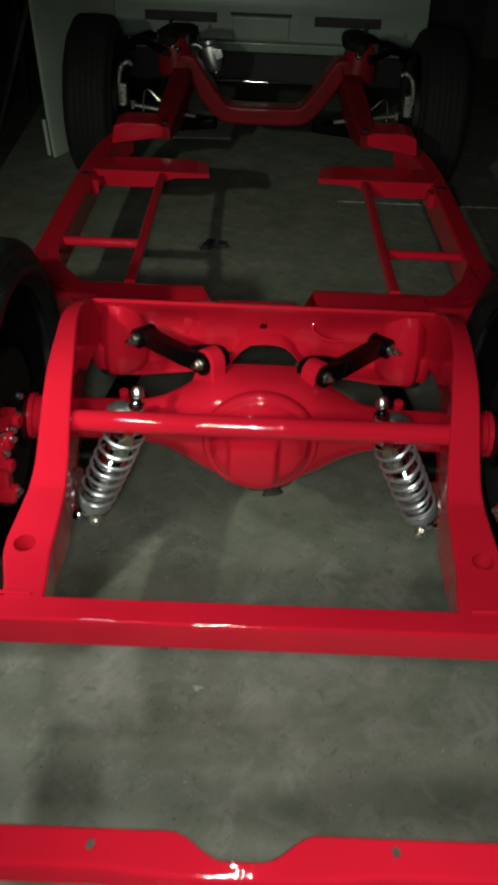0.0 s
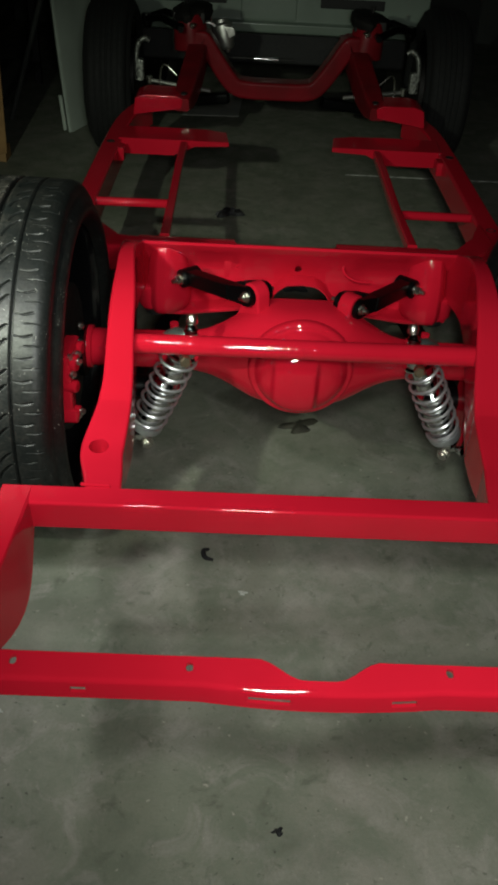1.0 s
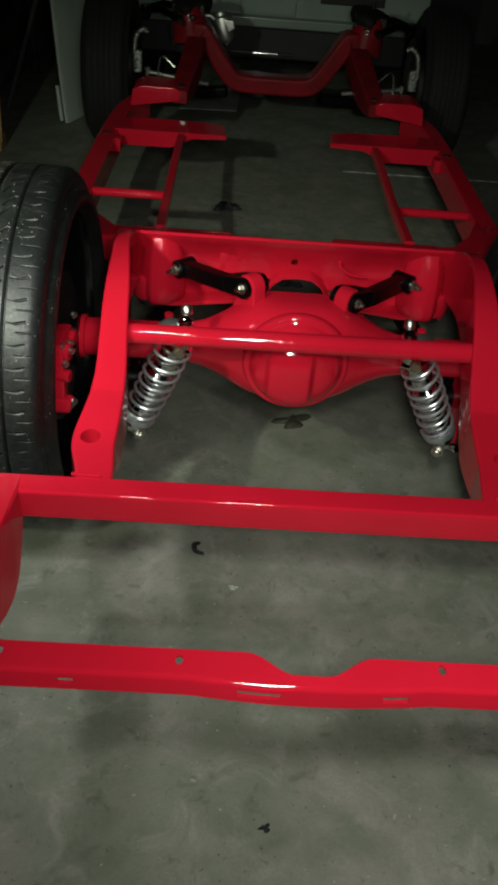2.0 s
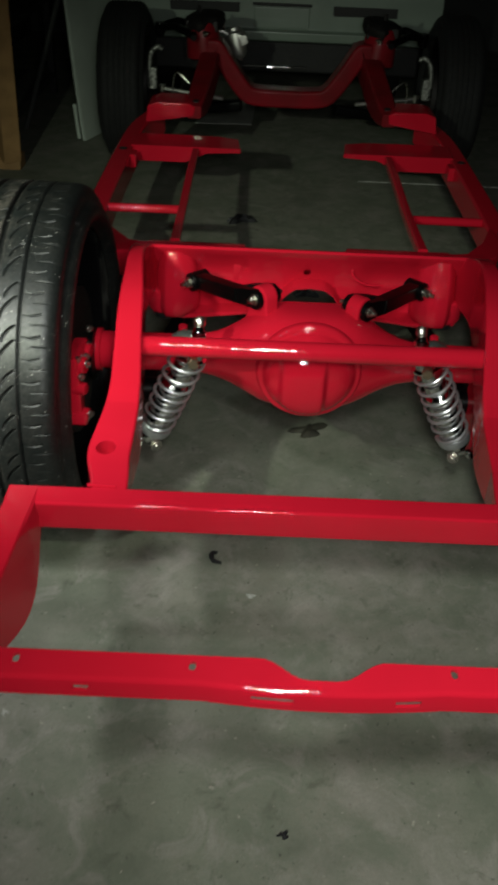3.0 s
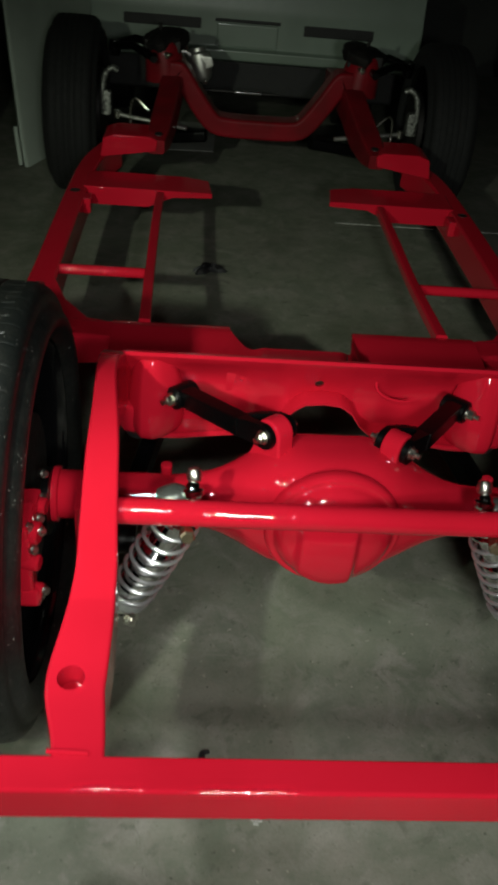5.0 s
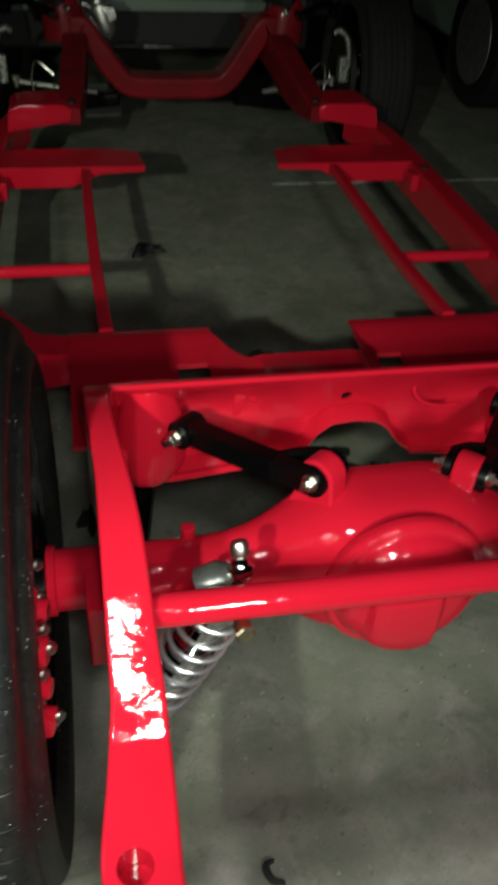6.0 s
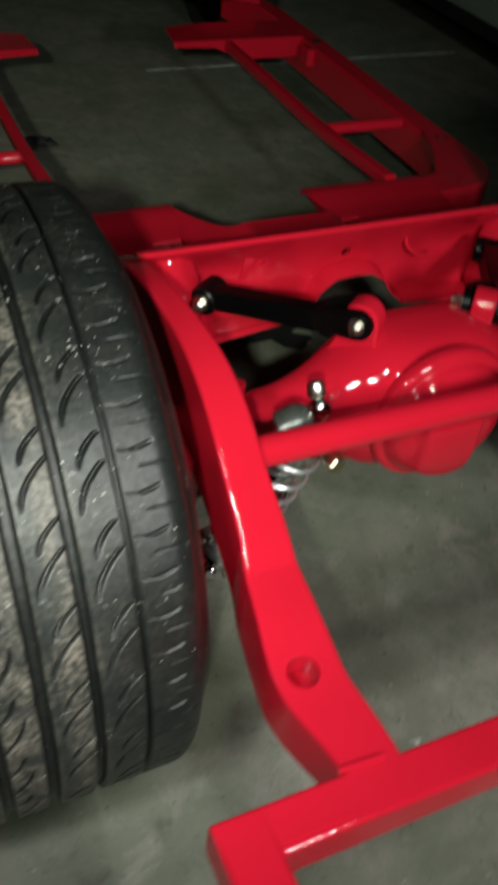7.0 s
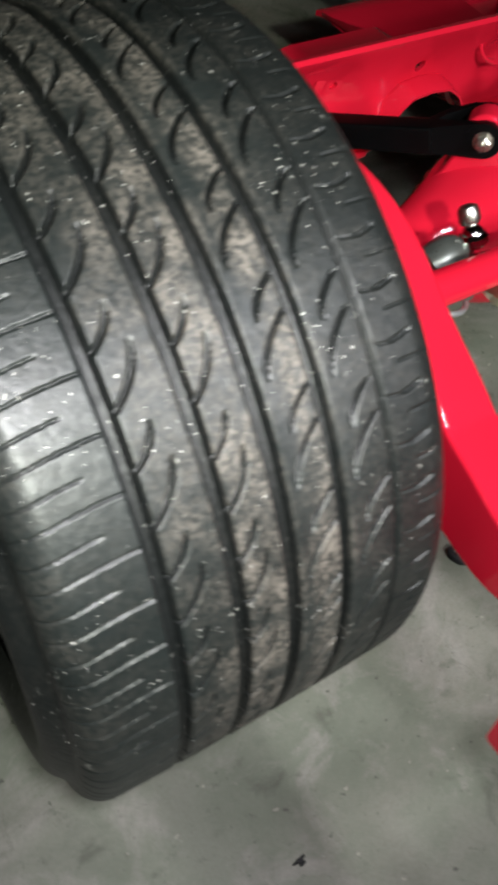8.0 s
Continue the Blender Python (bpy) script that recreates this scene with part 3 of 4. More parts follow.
def differential_cover():
    """A round flanged cover with a raised tongue down its lower half."""
    prof = ((0.085, 0.020), (0.1140, 0.024), (0.1165, 0.027), (0.1165, 0.037), (0.1155, 0.041), (0.113, 0.045), (0.109, 0.0475), (0.104, 0.048), (0.101, 0.050), (0.096, 0.060), (0.088, 0.070), (0.076, 0.078), (0.064, 0.083), (0.052, 0.086), (0.040, 0.088), (0.028, 0.089), (0.015, 0.0895), (0.001, 0.090))
    fine = []
    for (r0, h0), (r1, h1) in zip(prof, prof[1:]):
        fine += [(r0 + (r1 - r0) * k / 3, h0 + (h1 - h0) * k / 3) for k in range(3)]
    fine.append(prof[-1])

    def ease(v, a, b):
        t = min(1, max(0, (v - a) / (b - a)))
        return t * t * (3 - 2 * t)

    rings = []
    for r, h in fine:
        ring = []
        for k in range(120):
            a = 2 * math.pi * k / 120
            x, z = r * math.cos(a), r * math.sin(a)
            side = 1 - ease(abs(x + 0.014), 0.041, 0.054)
            rise = 0.014 * side * ease(-z, -0.075, -0.02) * (1 - ease(r, 0.076, 0.098))
            ring.append(Vector((x, -0.037 - h * 0.95 - rise, AZ + 0.013 + z)))
        rings.append(ring)
    return part("differential_cover", loft(rings), RED, axle, smooth=60, weighted=False)


differential_cover()
for s in (-1, 1):
    n = Vector((s * 0.77, -0.64, 0)).normalized()
    c = Vector((s * 0.105, 0.020, 0.546 if s < 0 else 0.528))
    w = Vector((n.y, -n.x, 0))
    # an eye that flares down into the housing
    outline = [(0.028 * math.cos(a), 0.028 * math.sin(a)) for a in (math.pi * k / 14 for k in range(15))]
    outline += [(-0.029, -0.012), (-0.031, -0.032), (-0.040, -0.056), (-0.062, -0.085), (0.062, -0.085), (0.040, -0.056), (0.031, -0.032), (0.029, -0.012)]
    ear = part("arm_lug", prism(outline, lambda u, v, k: c + w * u + Vector((0, 0, v)) + n * (k - 0.018), 0.036), RED, axle, smooth=50, bevel=0.005)
    part("shock_bracket", prism([(-0.045, 0.40), (0.03, 0.40), (0.02, 0.24), (-0.07, 0.215), (-0.085, 0.245)], lambda u, v, w, s=s: Vector((s * (0.383 + w), u, v)), 0.008), RED, axle, bevel=0.002)
    part("spring_perch_pin", lathe([(0, 0.010), (0.018, 0.010), (0.02, 0.007)], (s * 0.285, 0.03, AZ + 0.04), (0, 0, 1), 12), RED, axle)


# ---- coil-over shocks ----
def shock(s):
    top, low = Vector((s * 0.233 - 0.006, -0.118, 0.516)), Vector((s * 0.352 + 0.006 * (s > 0), -0.086, 0.232))
    t = thing("coilover_shock", low, "polished coil-over shock absorber with a silver spring", "shock absorber", "rear shocks")
    inv = Matrix.Translation(-low)
    d = (low - top).normalized()
    length = (low - top).length

    def at(h):
        return top + d * h

    def put(name, bm, mat, label="", parent=t, **k):
        bmesh.ops.transform(bm, matrix=inv, verts=bm.verts)
        return part(name, bm, mat, parent, label, **k)

    u = (Vector((0, 1, 0)) - d * d.y).normalized()
    v = d.cross(u)
    put("shock_body", lathe([(0.062, 0.012), (0.064, 0.0235), (0.128, 0.0250), (0.130, 0.0225), (0.138, 0.0300), (0.245, 0.0300), (0.250, 0.0315), (0.290, 0.0315), (0.294, 0.020), (length, 0.017)], top, d, 24), CHROME, "polished aluminium shock body")
    put("piston_rod", lathe([(0.0, 0.007), (0.075, 0.007), (0.077, 0.011), (0.095, 0.011), (0.097, 0.0075), (0.13, 0.0075)], top, d, 14), CHROME)
    put("upper_perch", lathe([(0.008, 0.009), (0.012, 0.018), (0.020, 0.025), (0.034, 0.0295), (0.046, 0.0305), (0.049, 0.0365), (0.054, 0.0370), (0.057, 0.016)], top, d, 28), CHROME, "domed polished spring cap")
    put("adjuster_ring", lathe([(0.262, 0.024), (0.264, 0.036), (0.272, 0.038), (0.280, 0.036), (0.282, 0.024)], top, d, 24), SPRING)
    turns, pts = 6.8, []
    for i in range(int(turns * 22) + 1):
        f = i / (turns * 22)
        h = 0.057 + 0.205 * (f + 0.02 * math.sin(2 * math.pi * f))
        a = 2 * math.pi * turns * f
        pts.append(at(h) + (u * math.cos(a) + v * math.sin(a)) * (0.0370 + 0.001 * math.sin(math.pi * f)))
    put("spring", pipe(pts, 0.0035, 10), SPRING, "silver coil spring")
    put("lower_eye", lathe([(-0.017, 0.016), (-0.015, 0.019), (0.015, 0.019), (0.017, 0.016)], low, v, 20), CHROME)
    ball = bmesh.new()
    bmesh.ops.create_uvsphere(ball, u_segments=18, v_segments=12, radius=0.0135, matrix=Matrix.Translation(top + Vector((0, 0.004, 0.006))))
    put("rod_end_ball", ball, CHROME)
    put("rod_end_collar", lathe([(-0.012, 0.012), (-0.008, 0.017), (0.0, 0.018), (0.004, 0.015)], top + Vector((0, 0.004, 0.004)), (s * 0.15, 0.5, 1), 20), CHROME)
    put("top_bolt", lathe([(0.0, 0.010), (0.004, 0.0125), (0.014, 0.0125), (0.020, 0.010), (0.022, 0.004)], top + Vector((s * -0.002, 0.014, 0.014)), (s * 0.1, 0.55, 1), 16), BOLT, "domed zinc top nut")
    put("bushing_dome", lathe([(0.002, 0.010), (0.008, 0.018), (0.020, 0.0245), (0.036, 0.0255), (0.048, 0.024), (0.052, 0.012)], top + Vector((s * 0.004, 0.006, -0.006)), (s * 0.88, 0.1, -0.46), 24), BUSH, "grey bushing dome")
    put("mount_nut", lathe([(-0.02, 0.007), (0.0, 0.0125), (0.010, 0.0125), (0.013, 0.010)], Vector((s * 0.240 - 0.006, -0.180, 0.488)), (s * -0.1, -1, 0.1), 6), BRASSY, "yellowish zinc nut")
    put("lower_bolt", bolt(low + Vector((s * -0.016, -0.026, -0.006)), (s * -0.3, -1, 0.2), 0.0105, 0.012), BOLT)
    put("adjuster_knob", lathe([(0, 0.010), (0.012, 0.011), (0.015, 0.007)], low + Vector((s * 0.018, -0.022, 0.008)), (s * 0.4, -1, 0.3), 12), CHROME)
    put("lower_bolt", bolt(low + Vector((s * 0.030, -0.02, 0.085)), (s * -0.4, -1, 0.1), 0.009, 0.010), BOLT)
    return t


shock(-1)
shock(1)


# ---- control arms ----
def upper_arm(s):
    z1 = 0.546 if s < 0 else 0.528
    a = Vector((s * 0.262, 0.212, 0.489))
    b = Vector((s * 0.105, 0.020, z1))
    t = thing("upper_control_arm", a, "short black rear upper control arm with a forked end", "control arm", "rear upper control arms")
    inv = Matrix.Translation(-a)
    n = Vector((s * 0.77, -0.64, 0)).normalized()
    near, far = b + n * 0.024, b - n * 0.026
    d = (near - a).normalized()
    up = d.cross(n).normalized()
    if up.z < 0:
        up = -up

    def put(name, bm, mat, label="", **k):
        bmesh.ops.transform(bm, matrix=inv, verts=bm.verts)
        return part(name, bm, mat, t, label, **k)

    def bar(rows):
        return loft([[o + n * i * hw + up * j * hh for i, j in ((-1, -1), (1, -1), (1, 1), (-1, 1))] for o, hw, hh in rows])

    mid = a + d * ((near - a).length - 0.062)
    put("arm_tube", bar(((a - d * 0.012, 0.016, 0.0175), (mid, 0.016, 0.0175))), BLACK, bevel=0.004)
    put("bushing", lathe([(-0.026, 0.019), (-0.023, 0.0225), (0.023, 0.0225), (0.026, 0.019)], a, n, 24), BLACK)
    plate = bar(((mid - d * 0.010, 0.014, 0.0165), (mid + d * 0.022, 0.0075, 0.019), (near, 0.005, 0.0225)))
    lathe([(-0.0052, 0.0225), (0.0052, 0.0225)], near, n, 24, plate)
    put("fork_plate", plate, BLACK)
    plate = bar(((mid - d * 0.012, 0.012, 0.0160), (mid + d * 0.012 - n * 0.030, 0.007, 0.0185), (far - d * 0.018, 0.005, 0.0205), (far, 0.005, 0.0215)))
    lathe([(-0.0052, 0.0215), (0.0052, 0.0215)], far, n, 24, plate)
    put("fork_plate", plate, BLACK)
    put("fork_bolt", bolt(near + n * 0.006, n, 0.0095, 0.011), BOLT)
    put("fork_bolt", bolt(far - n * 0.006, -n, 0.0095, 0.011), BOLT)
    put("frame_bolt", bolt(a + n * 0.030, n, 0.0100, 0.014), BOLT)
    return t


upper_arm(-1)
upper_arm(1)
for s in (-1, 1):
    arm = thing("lower_control_arm", (s * 0.345, 0.0, 0.26), "black rear lower control arm under the frame", "control arm", "rear lower control arms")
    b = beam([(s * 0.026, 0.03, 0.060, 0.036, 0.05), (s * -0.020, 0.30, 0.078, 0.034, 0.05), (s * -0.070, 0.58, 0.080, 0.036, 0.05)], 0.006, 3)
    part("arm_tube", b, BLACK, arm)
    part("bushing", lathe([(-0.035, 0.028), (0.035, 0.028)], (s * 0.026, 0.02, 0.035), (1, 0, 0), 18), BLACK, arm)


# ---- wheels ----
def tyre_mesh(name, R, width, rim, n_ang, n_x, grooves, detail, rubber, rear=30):
    """A tyre about the x axis; outside towards minus x. Grooves, fins and side slits are real relief, finest on the half about `rear` degrees."""
    half = width / 2
    # cross section: x and radius, from the outer bead over the tread to the inner bead
    shoulder = 0.029
    xs, rs, tread = [], [], []
    for f in np.linspace(0, 1, 14)[:-1]:
        a = f * math.pi / 2
        xs.append(-half + 0.006 - 0.024 * math.sin(math.pi * f))
        rs.append(rim + (R - shoulder - rim) * f)
        tread.append(False)
    for f in np.linspace(0, 1, n_x):
        x = -half + width * f
        e = max(0.0, abs(x) - (half - shoulder)) / shoulder
        rs.append(R - 0.0035 * abs(x / half) ** 2 - shoulder * (1 - math.sqrt(max(0.0, 1 - e * e))) * 0.9)
        xs.append(x)
        tread.append(True)
    for f in np.linspace(1, 0, 14)[1:]:
        xs.append(half - 0.006 + 0.024 * math.sin(math.pi * f))
        rs.append(rim + (R - shoulder - rim) * f)
        tread.append(False)
    xs, rs, tread = np.array(xs), np.array(rs), np.array(tread)
    fine = n_ang * 4 // 5
    ang = np.radians(rear - 95 + np.concatenate([np.arange(fine) * 190 / fine, 190 + np.arange(n_ang - fine) * 170 / (n_ang - fine)]))
    X, A = np.meshgrid(xs, ang)
    depth = np.zeros_like(X)

    def cut(dist, w, d):
        f = np.clip((1.45 - np.abs(dist) / w) * 1.5, 0, 1)
        return d * f * f * (3 - 2 * f)

    for g, w in grooves:
        depth = np.maximum(depth, cut(X - g, w, 0.0100 if detail else 0.005))
    if detail:
        pitch = 2 * np.pi / 58
        g = [q[0] for q in grooves]
        # outer shoulder: long and short slits that bow downwards
        u = (g[0] - 0.004 - X) / 0.085
        bow = 0.22 * np.clip(u, 0, 1) ** 2
        for off, u0, u1, w in ((0.43, 0.0, 0.62, 0.0010), (0.95, 0.30, 0.74, 0.0008)):
            ph = ((A / pitch + off + bow) % 1.0) - 0.5
            fade = np.clip((u1 - u) / 0.25, 0, 1) ** 0.5 * np.clip((u - u0 + 0.04) / 0.1, 0, 1)
            depth = np.maximum(depth, np.where((u > u0) & (u < u1), cut(ph * pitch * R, w, 0.0020) * fade, 0))
        # hairline cuts that carry the slits over the shoulder
        bow2 = 0.22 * np.clip(u, 0, 2) ** 2 - 0.9 * np.clip(u - 0.75, 0, 2) ** 2
        for off in (0.43, 0.95):
            ph = ((A / pitch + off + bow2) % 1.0) - 0.5
            depth = np.maximum(depth, np.where((u > 0.55) & (u < 1.08), cut(ph * pitch * R, 0.0009, 0.0014), 0))
        # leaf-shaped cuts on the ribs, a long and a short one by turns
        for a, b, f0, f1, off, tip in ((g[0], g[1], 0.06, 0.58, 0.75, 1), (g[1], g[2], 0.06, 0.60, 1.07, 1), (g[2], g[3], 0.30, 0.90, 1.15, -1), (g[3], g[4], 0.30, 0.84, 1.50, -1)):
            f = (X - a) / (b - a)
            for start, span, reach in ((0.0, 1.10, 1.0), (1.0, 0.76, 0.78)):
                ph = ((A / pitch + off - start) % 2.0) / span
                t = np.clip(ph, 0, 1)
                if tip < 0:
                    line = f1 - (f1 - f0) * reach * (1 - t ** 2)
                    thin = np.clip(t * 1.6, 0, 1) ** 0.5
                else:
                    line = f0 + (f1 - f0) * reach * (1 - (1 - t) ** 2)
                    thin = np.clip((1 - t) * 1.6, 0, 1) ** 0.5
                d = (f - line) * (b - a)
                w = 0.0025 * (0.35 + 0.65 * thin)
                depth = np.maximum(depth, np.where((ph <= 1) & (f > 0.0) & (f < 1.0), cut(d, w, 0.0060) * thin, 0))
        # inner shoulder slits, thin at the groove and wide at their end, with a short hairline between
        u = (X - g[4]) / 0.040
        wob = 0.75 + 0.25 * np.sin(A * 17.3) * np.sin(A * 7.1 + 1)
        ph = ((A / pitch + 0.69 + 0.10 * np.sin(np.pi * np.clip(u, 0, 1))) % 1.0) - 0.5
        wide = np.clip((u - 0.45) / 0.15, 0, 1)
        fade = np.clip((u - 0.10) / 0.10, 0, 1) * np.clip((1.02 - u) / 0.06, 0, 1) * wob * (0.4 + 0.6 * wide)
        depth = np.maximum(depth, np.where((u > 0.05) & (u < 1.02), cut(ph * pitch * R / (0.6 + 0.4 * wide), 0.0017, 0.0030) * fade, 0))
        ph = ((A / pitch + 0.19) % 1.0) - 0.5
        fade = np.clip((u - 0.55) / 0.10, 0, 1) * np.clip((1.5 - u) / 0.2, 0, 1) * wob
        depth = np.maximum(depth, np.where((u > 0.5) & (u < 1.5), cut(ph * pitch * R, 0.0010, 0.0014) * fade, 0))
    depth = np.where(tread[None, :], depth, 0)
    Rr = rs[None, :] - depth
    V = np.stack([X, -Rr * np.cos(A), Rr * np.sin(A)], -1).reshape(-1, 3)
    k = len(xs)
    i = np.arange(n_ang)[:, None] * k
    j = np.arange(k - 1)[None, :]
    nxt = (np.arange(n_ang)[:, None] + 1) % n_ang * k
    F = np.stack([i + j, i + j + 1, nxt + j + 1, nxt + j], -1).reshape(-1, 4)
    me = bpy.data.meshes.new(name)
    me.from_pydata(V.tolist(), [], F.tolist())
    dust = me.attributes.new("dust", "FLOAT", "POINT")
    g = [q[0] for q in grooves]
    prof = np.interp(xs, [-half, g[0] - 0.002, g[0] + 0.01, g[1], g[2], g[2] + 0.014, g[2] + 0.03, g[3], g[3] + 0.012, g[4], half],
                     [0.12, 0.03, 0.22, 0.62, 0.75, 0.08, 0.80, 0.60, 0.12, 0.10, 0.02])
    # Dust lies on the ribs; dropping it in cuts also paints groove shade.
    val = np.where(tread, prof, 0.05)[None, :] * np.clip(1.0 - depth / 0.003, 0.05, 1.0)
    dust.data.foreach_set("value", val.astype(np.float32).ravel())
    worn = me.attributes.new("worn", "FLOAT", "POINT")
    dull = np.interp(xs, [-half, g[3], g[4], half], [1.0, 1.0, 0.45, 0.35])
    # Falls with depth, so the cuts carry painted shade besides the tread wear.
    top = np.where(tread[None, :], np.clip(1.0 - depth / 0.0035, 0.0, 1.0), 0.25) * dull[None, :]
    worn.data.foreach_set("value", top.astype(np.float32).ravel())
    me.materials.append(rubber)
    me.shade_smooth()
    return me


GROOVES = ((-0.093, 0.0046), (-0.038, 0.0048), (0.010, 0.0052), (0.061, 0.0044), (0.113, 0.0026))
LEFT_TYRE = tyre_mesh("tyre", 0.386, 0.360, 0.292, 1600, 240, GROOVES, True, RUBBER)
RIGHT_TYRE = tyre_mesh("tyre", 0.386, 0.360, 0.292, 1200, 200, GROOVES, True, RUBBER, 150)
FRONT_TYRE = tyre_mesh("tyre", 0.355, 0.180, 0.262, 240, 90, tuple((g * 0.50, w * 0.7) for g, w in GROOVES), False, FRONT_RUBBER)


def wheel(x, y, R, mesh, width, rim_r, s, label):
    """s: the side; minus for the left, whose outside looks to minus x."""
    t = thing("wheel", (x, y, R), label, "wheel", "four wheels")
    if s > 0:
        t.rotation_euler = (0, 0, math.pi)
    ty = new("tyre", mesh)
    ty.parent = t
    ty["label"] = "wide low-profile black tyre with dusty tread"
    h = width / 2
    rb = bmesh.new()
    # barrel as a thick ring
    prof = [(-h + 0.014, rim_r + 0.004), (-h + 0.008, rim_r - 0.004), (-h + 0.03, rim_r - 0.014), (h - 0.03, rim_r - 0.016), (h - 0.006, rim_r - 0.006), (h - 0.012, rim_r + 0.004)]
    n = 64
    rings = []
    for k in range(n):
        a = 2 * math.pi * k / n
        rings.append([Vector((u, r * math.cos(a), r * math.sin(a))) for u, r in prof])
    made = [[rb.verts.new(p) for p in r] for r in rings]
    for k in range(n):
        p, q = made[k], made[(k + 1) % n]
        for m in range(len(prof)):
            m2 = (m + 1) % len(prof)
            rb.faces.new((p[m], p[m2], q[m2], q[m]))
    part("rim", rb, BLACK_RIM, t, "gloss black wheel rim", smooth=40)
    for k in range(10):
        a = 2 * math.pi * k / 10
        d = Vector((0, math.cos(a), math.sin(a)))
        w = Vector((0, -math.sin(a), math.cos(a)))
        sp = loft([[Vector((u, 0, 0)) + d * r + w * v for u, v in ((-h + 0.035, -ww), (-h + 0.065, -ww), (-h + 0.065, ww), (-h + 0.035, ww))] for r, ww in ((0.05, 0.020), (0.15, 0.014), (rim_r - 0.012, 0.018))])
        part("spoke", sp, BLACK_RIM, t, bevel=0.004)
    part("hub", lathe([(-h + 0.03, 0.055), (-h + 0.04, 0.07), (-h + 0.09, 0.075), (h - 0.10, 0.07)], (0, 0, 0), (1, 0, 0), 28), BLACK_RIM, t)
    return t


wheel(-0.667, -0.012, 0.386, LEFT_TYRE, 0.360, 0.292, -1, "rear wheel with a wide dusty black tyre and gloss black rim")
wheel(0.662, -0.012, 0.386, RIGHT_TYRE, 0.360, 0.292, 1, "rear wheel with a wide dusty black tyre and gloss black rim")
wheel(-0.780, 2.72, 0.355, FRONT_TYRE, 0.180, 0.262, -1, "front wheel with a black tyre in the dark")
wheel(0.780, 2.72, 0.355, FRONT_TYRE, 0.180, 0.262, 1, "front wheel with a black tyre in the dark")


# ---- rear brakes ----
def rear_brake(s):
    t = thing("disc_brake", (s * 0.47, -0.012, 0.385), "red brake caliper with silver bolts on a dark disc", "brake", "rear brakes")

    def put(name, bm, mat, label="", **k):
        bmesh.ops.transform(bm, matrix=Matrix.Translation((-s * 0.47, 0.012, -0.385)), verts=bm.verts)
        return part(name, bm, mat, t, label, **k)

    put("disc", lathe([(0.0, 0.08), (0.002, 0.165), (0.022, 0.165), (0.024, 0.08)], (s * 0.512, -0.012, 0.385), (s, 0, 0), 48), IRON)
    put("axle_flange", lathe([(0.0, 0.058), (0.012, 0.058)], (s * 0.478, -0.01, AZ), (s, 0, 0), 20), BLACK)
    body = prism([(-0.060, 0.470), (-0.150, 0.476), (-0.172, 0.455), (-0.178, 0.36), (-0.168, 0.322), (-0.150, 0.318), (-0.140, 0.34), (-0.145, 0.425), (-0.10, 0.430), (-0.060, 0.425)], lambda u, v, w: Vector((s * (0.484 + w), u, v)), 0.030)
    put("caliper", body, RED, "red painted caliper", bevel=0.006)
    foot = prism([(-0.178, 0.352), (-0.150, 0.348), (-0.140, 0.318), (-0.165, 0.308), (-0.180, 0.320)], lambda u, v, w: Vector((s * (0.476 + w), u, v)), 0.070)
    put("caliper_foot", foot, RED, bevel=0.006)
    put("caliper_bridge", box(s * 0.486, s * 0.545, -0.172, -0.10, 0.445, 0.478), RED, bevel=0.008)
    for y, z, r in ((-0.150, 0.452, 0.019), (-0.166, 0.405, 0.014), (-0.160, 0.335, 0.016), (-0.085, 0.452, 0.015)):
        put("caliper_boss", lathe([(-0.012, r * 0.8), (-0.009, r), (0.02, r)], Vector((s * 0.484, y, z)), (s, 0.2, 0), 18), RED)
    for x, y, z in ((0.470, -0.150, 0.456), (0.470, -0.160, 0.338), (0.478, -0.119, 0.455), (0.488, -0.158, 0.470), (0.480, -0.172, 0.437), (0.478, -0.164, 0.329), (0.482, -0.068, 0.455), (0.485, -0.03, 0.475)):
        put("caliper_bolt", lathe([(-0.006, 0.008), (0.004, 0.008), (0.007, 0.005)], Vector((s * x, y, z)), (-s * 0.6, -0.7, 0.4), 8), BOLT)
    return t


rear_brake(-1)
rear_brake(1)


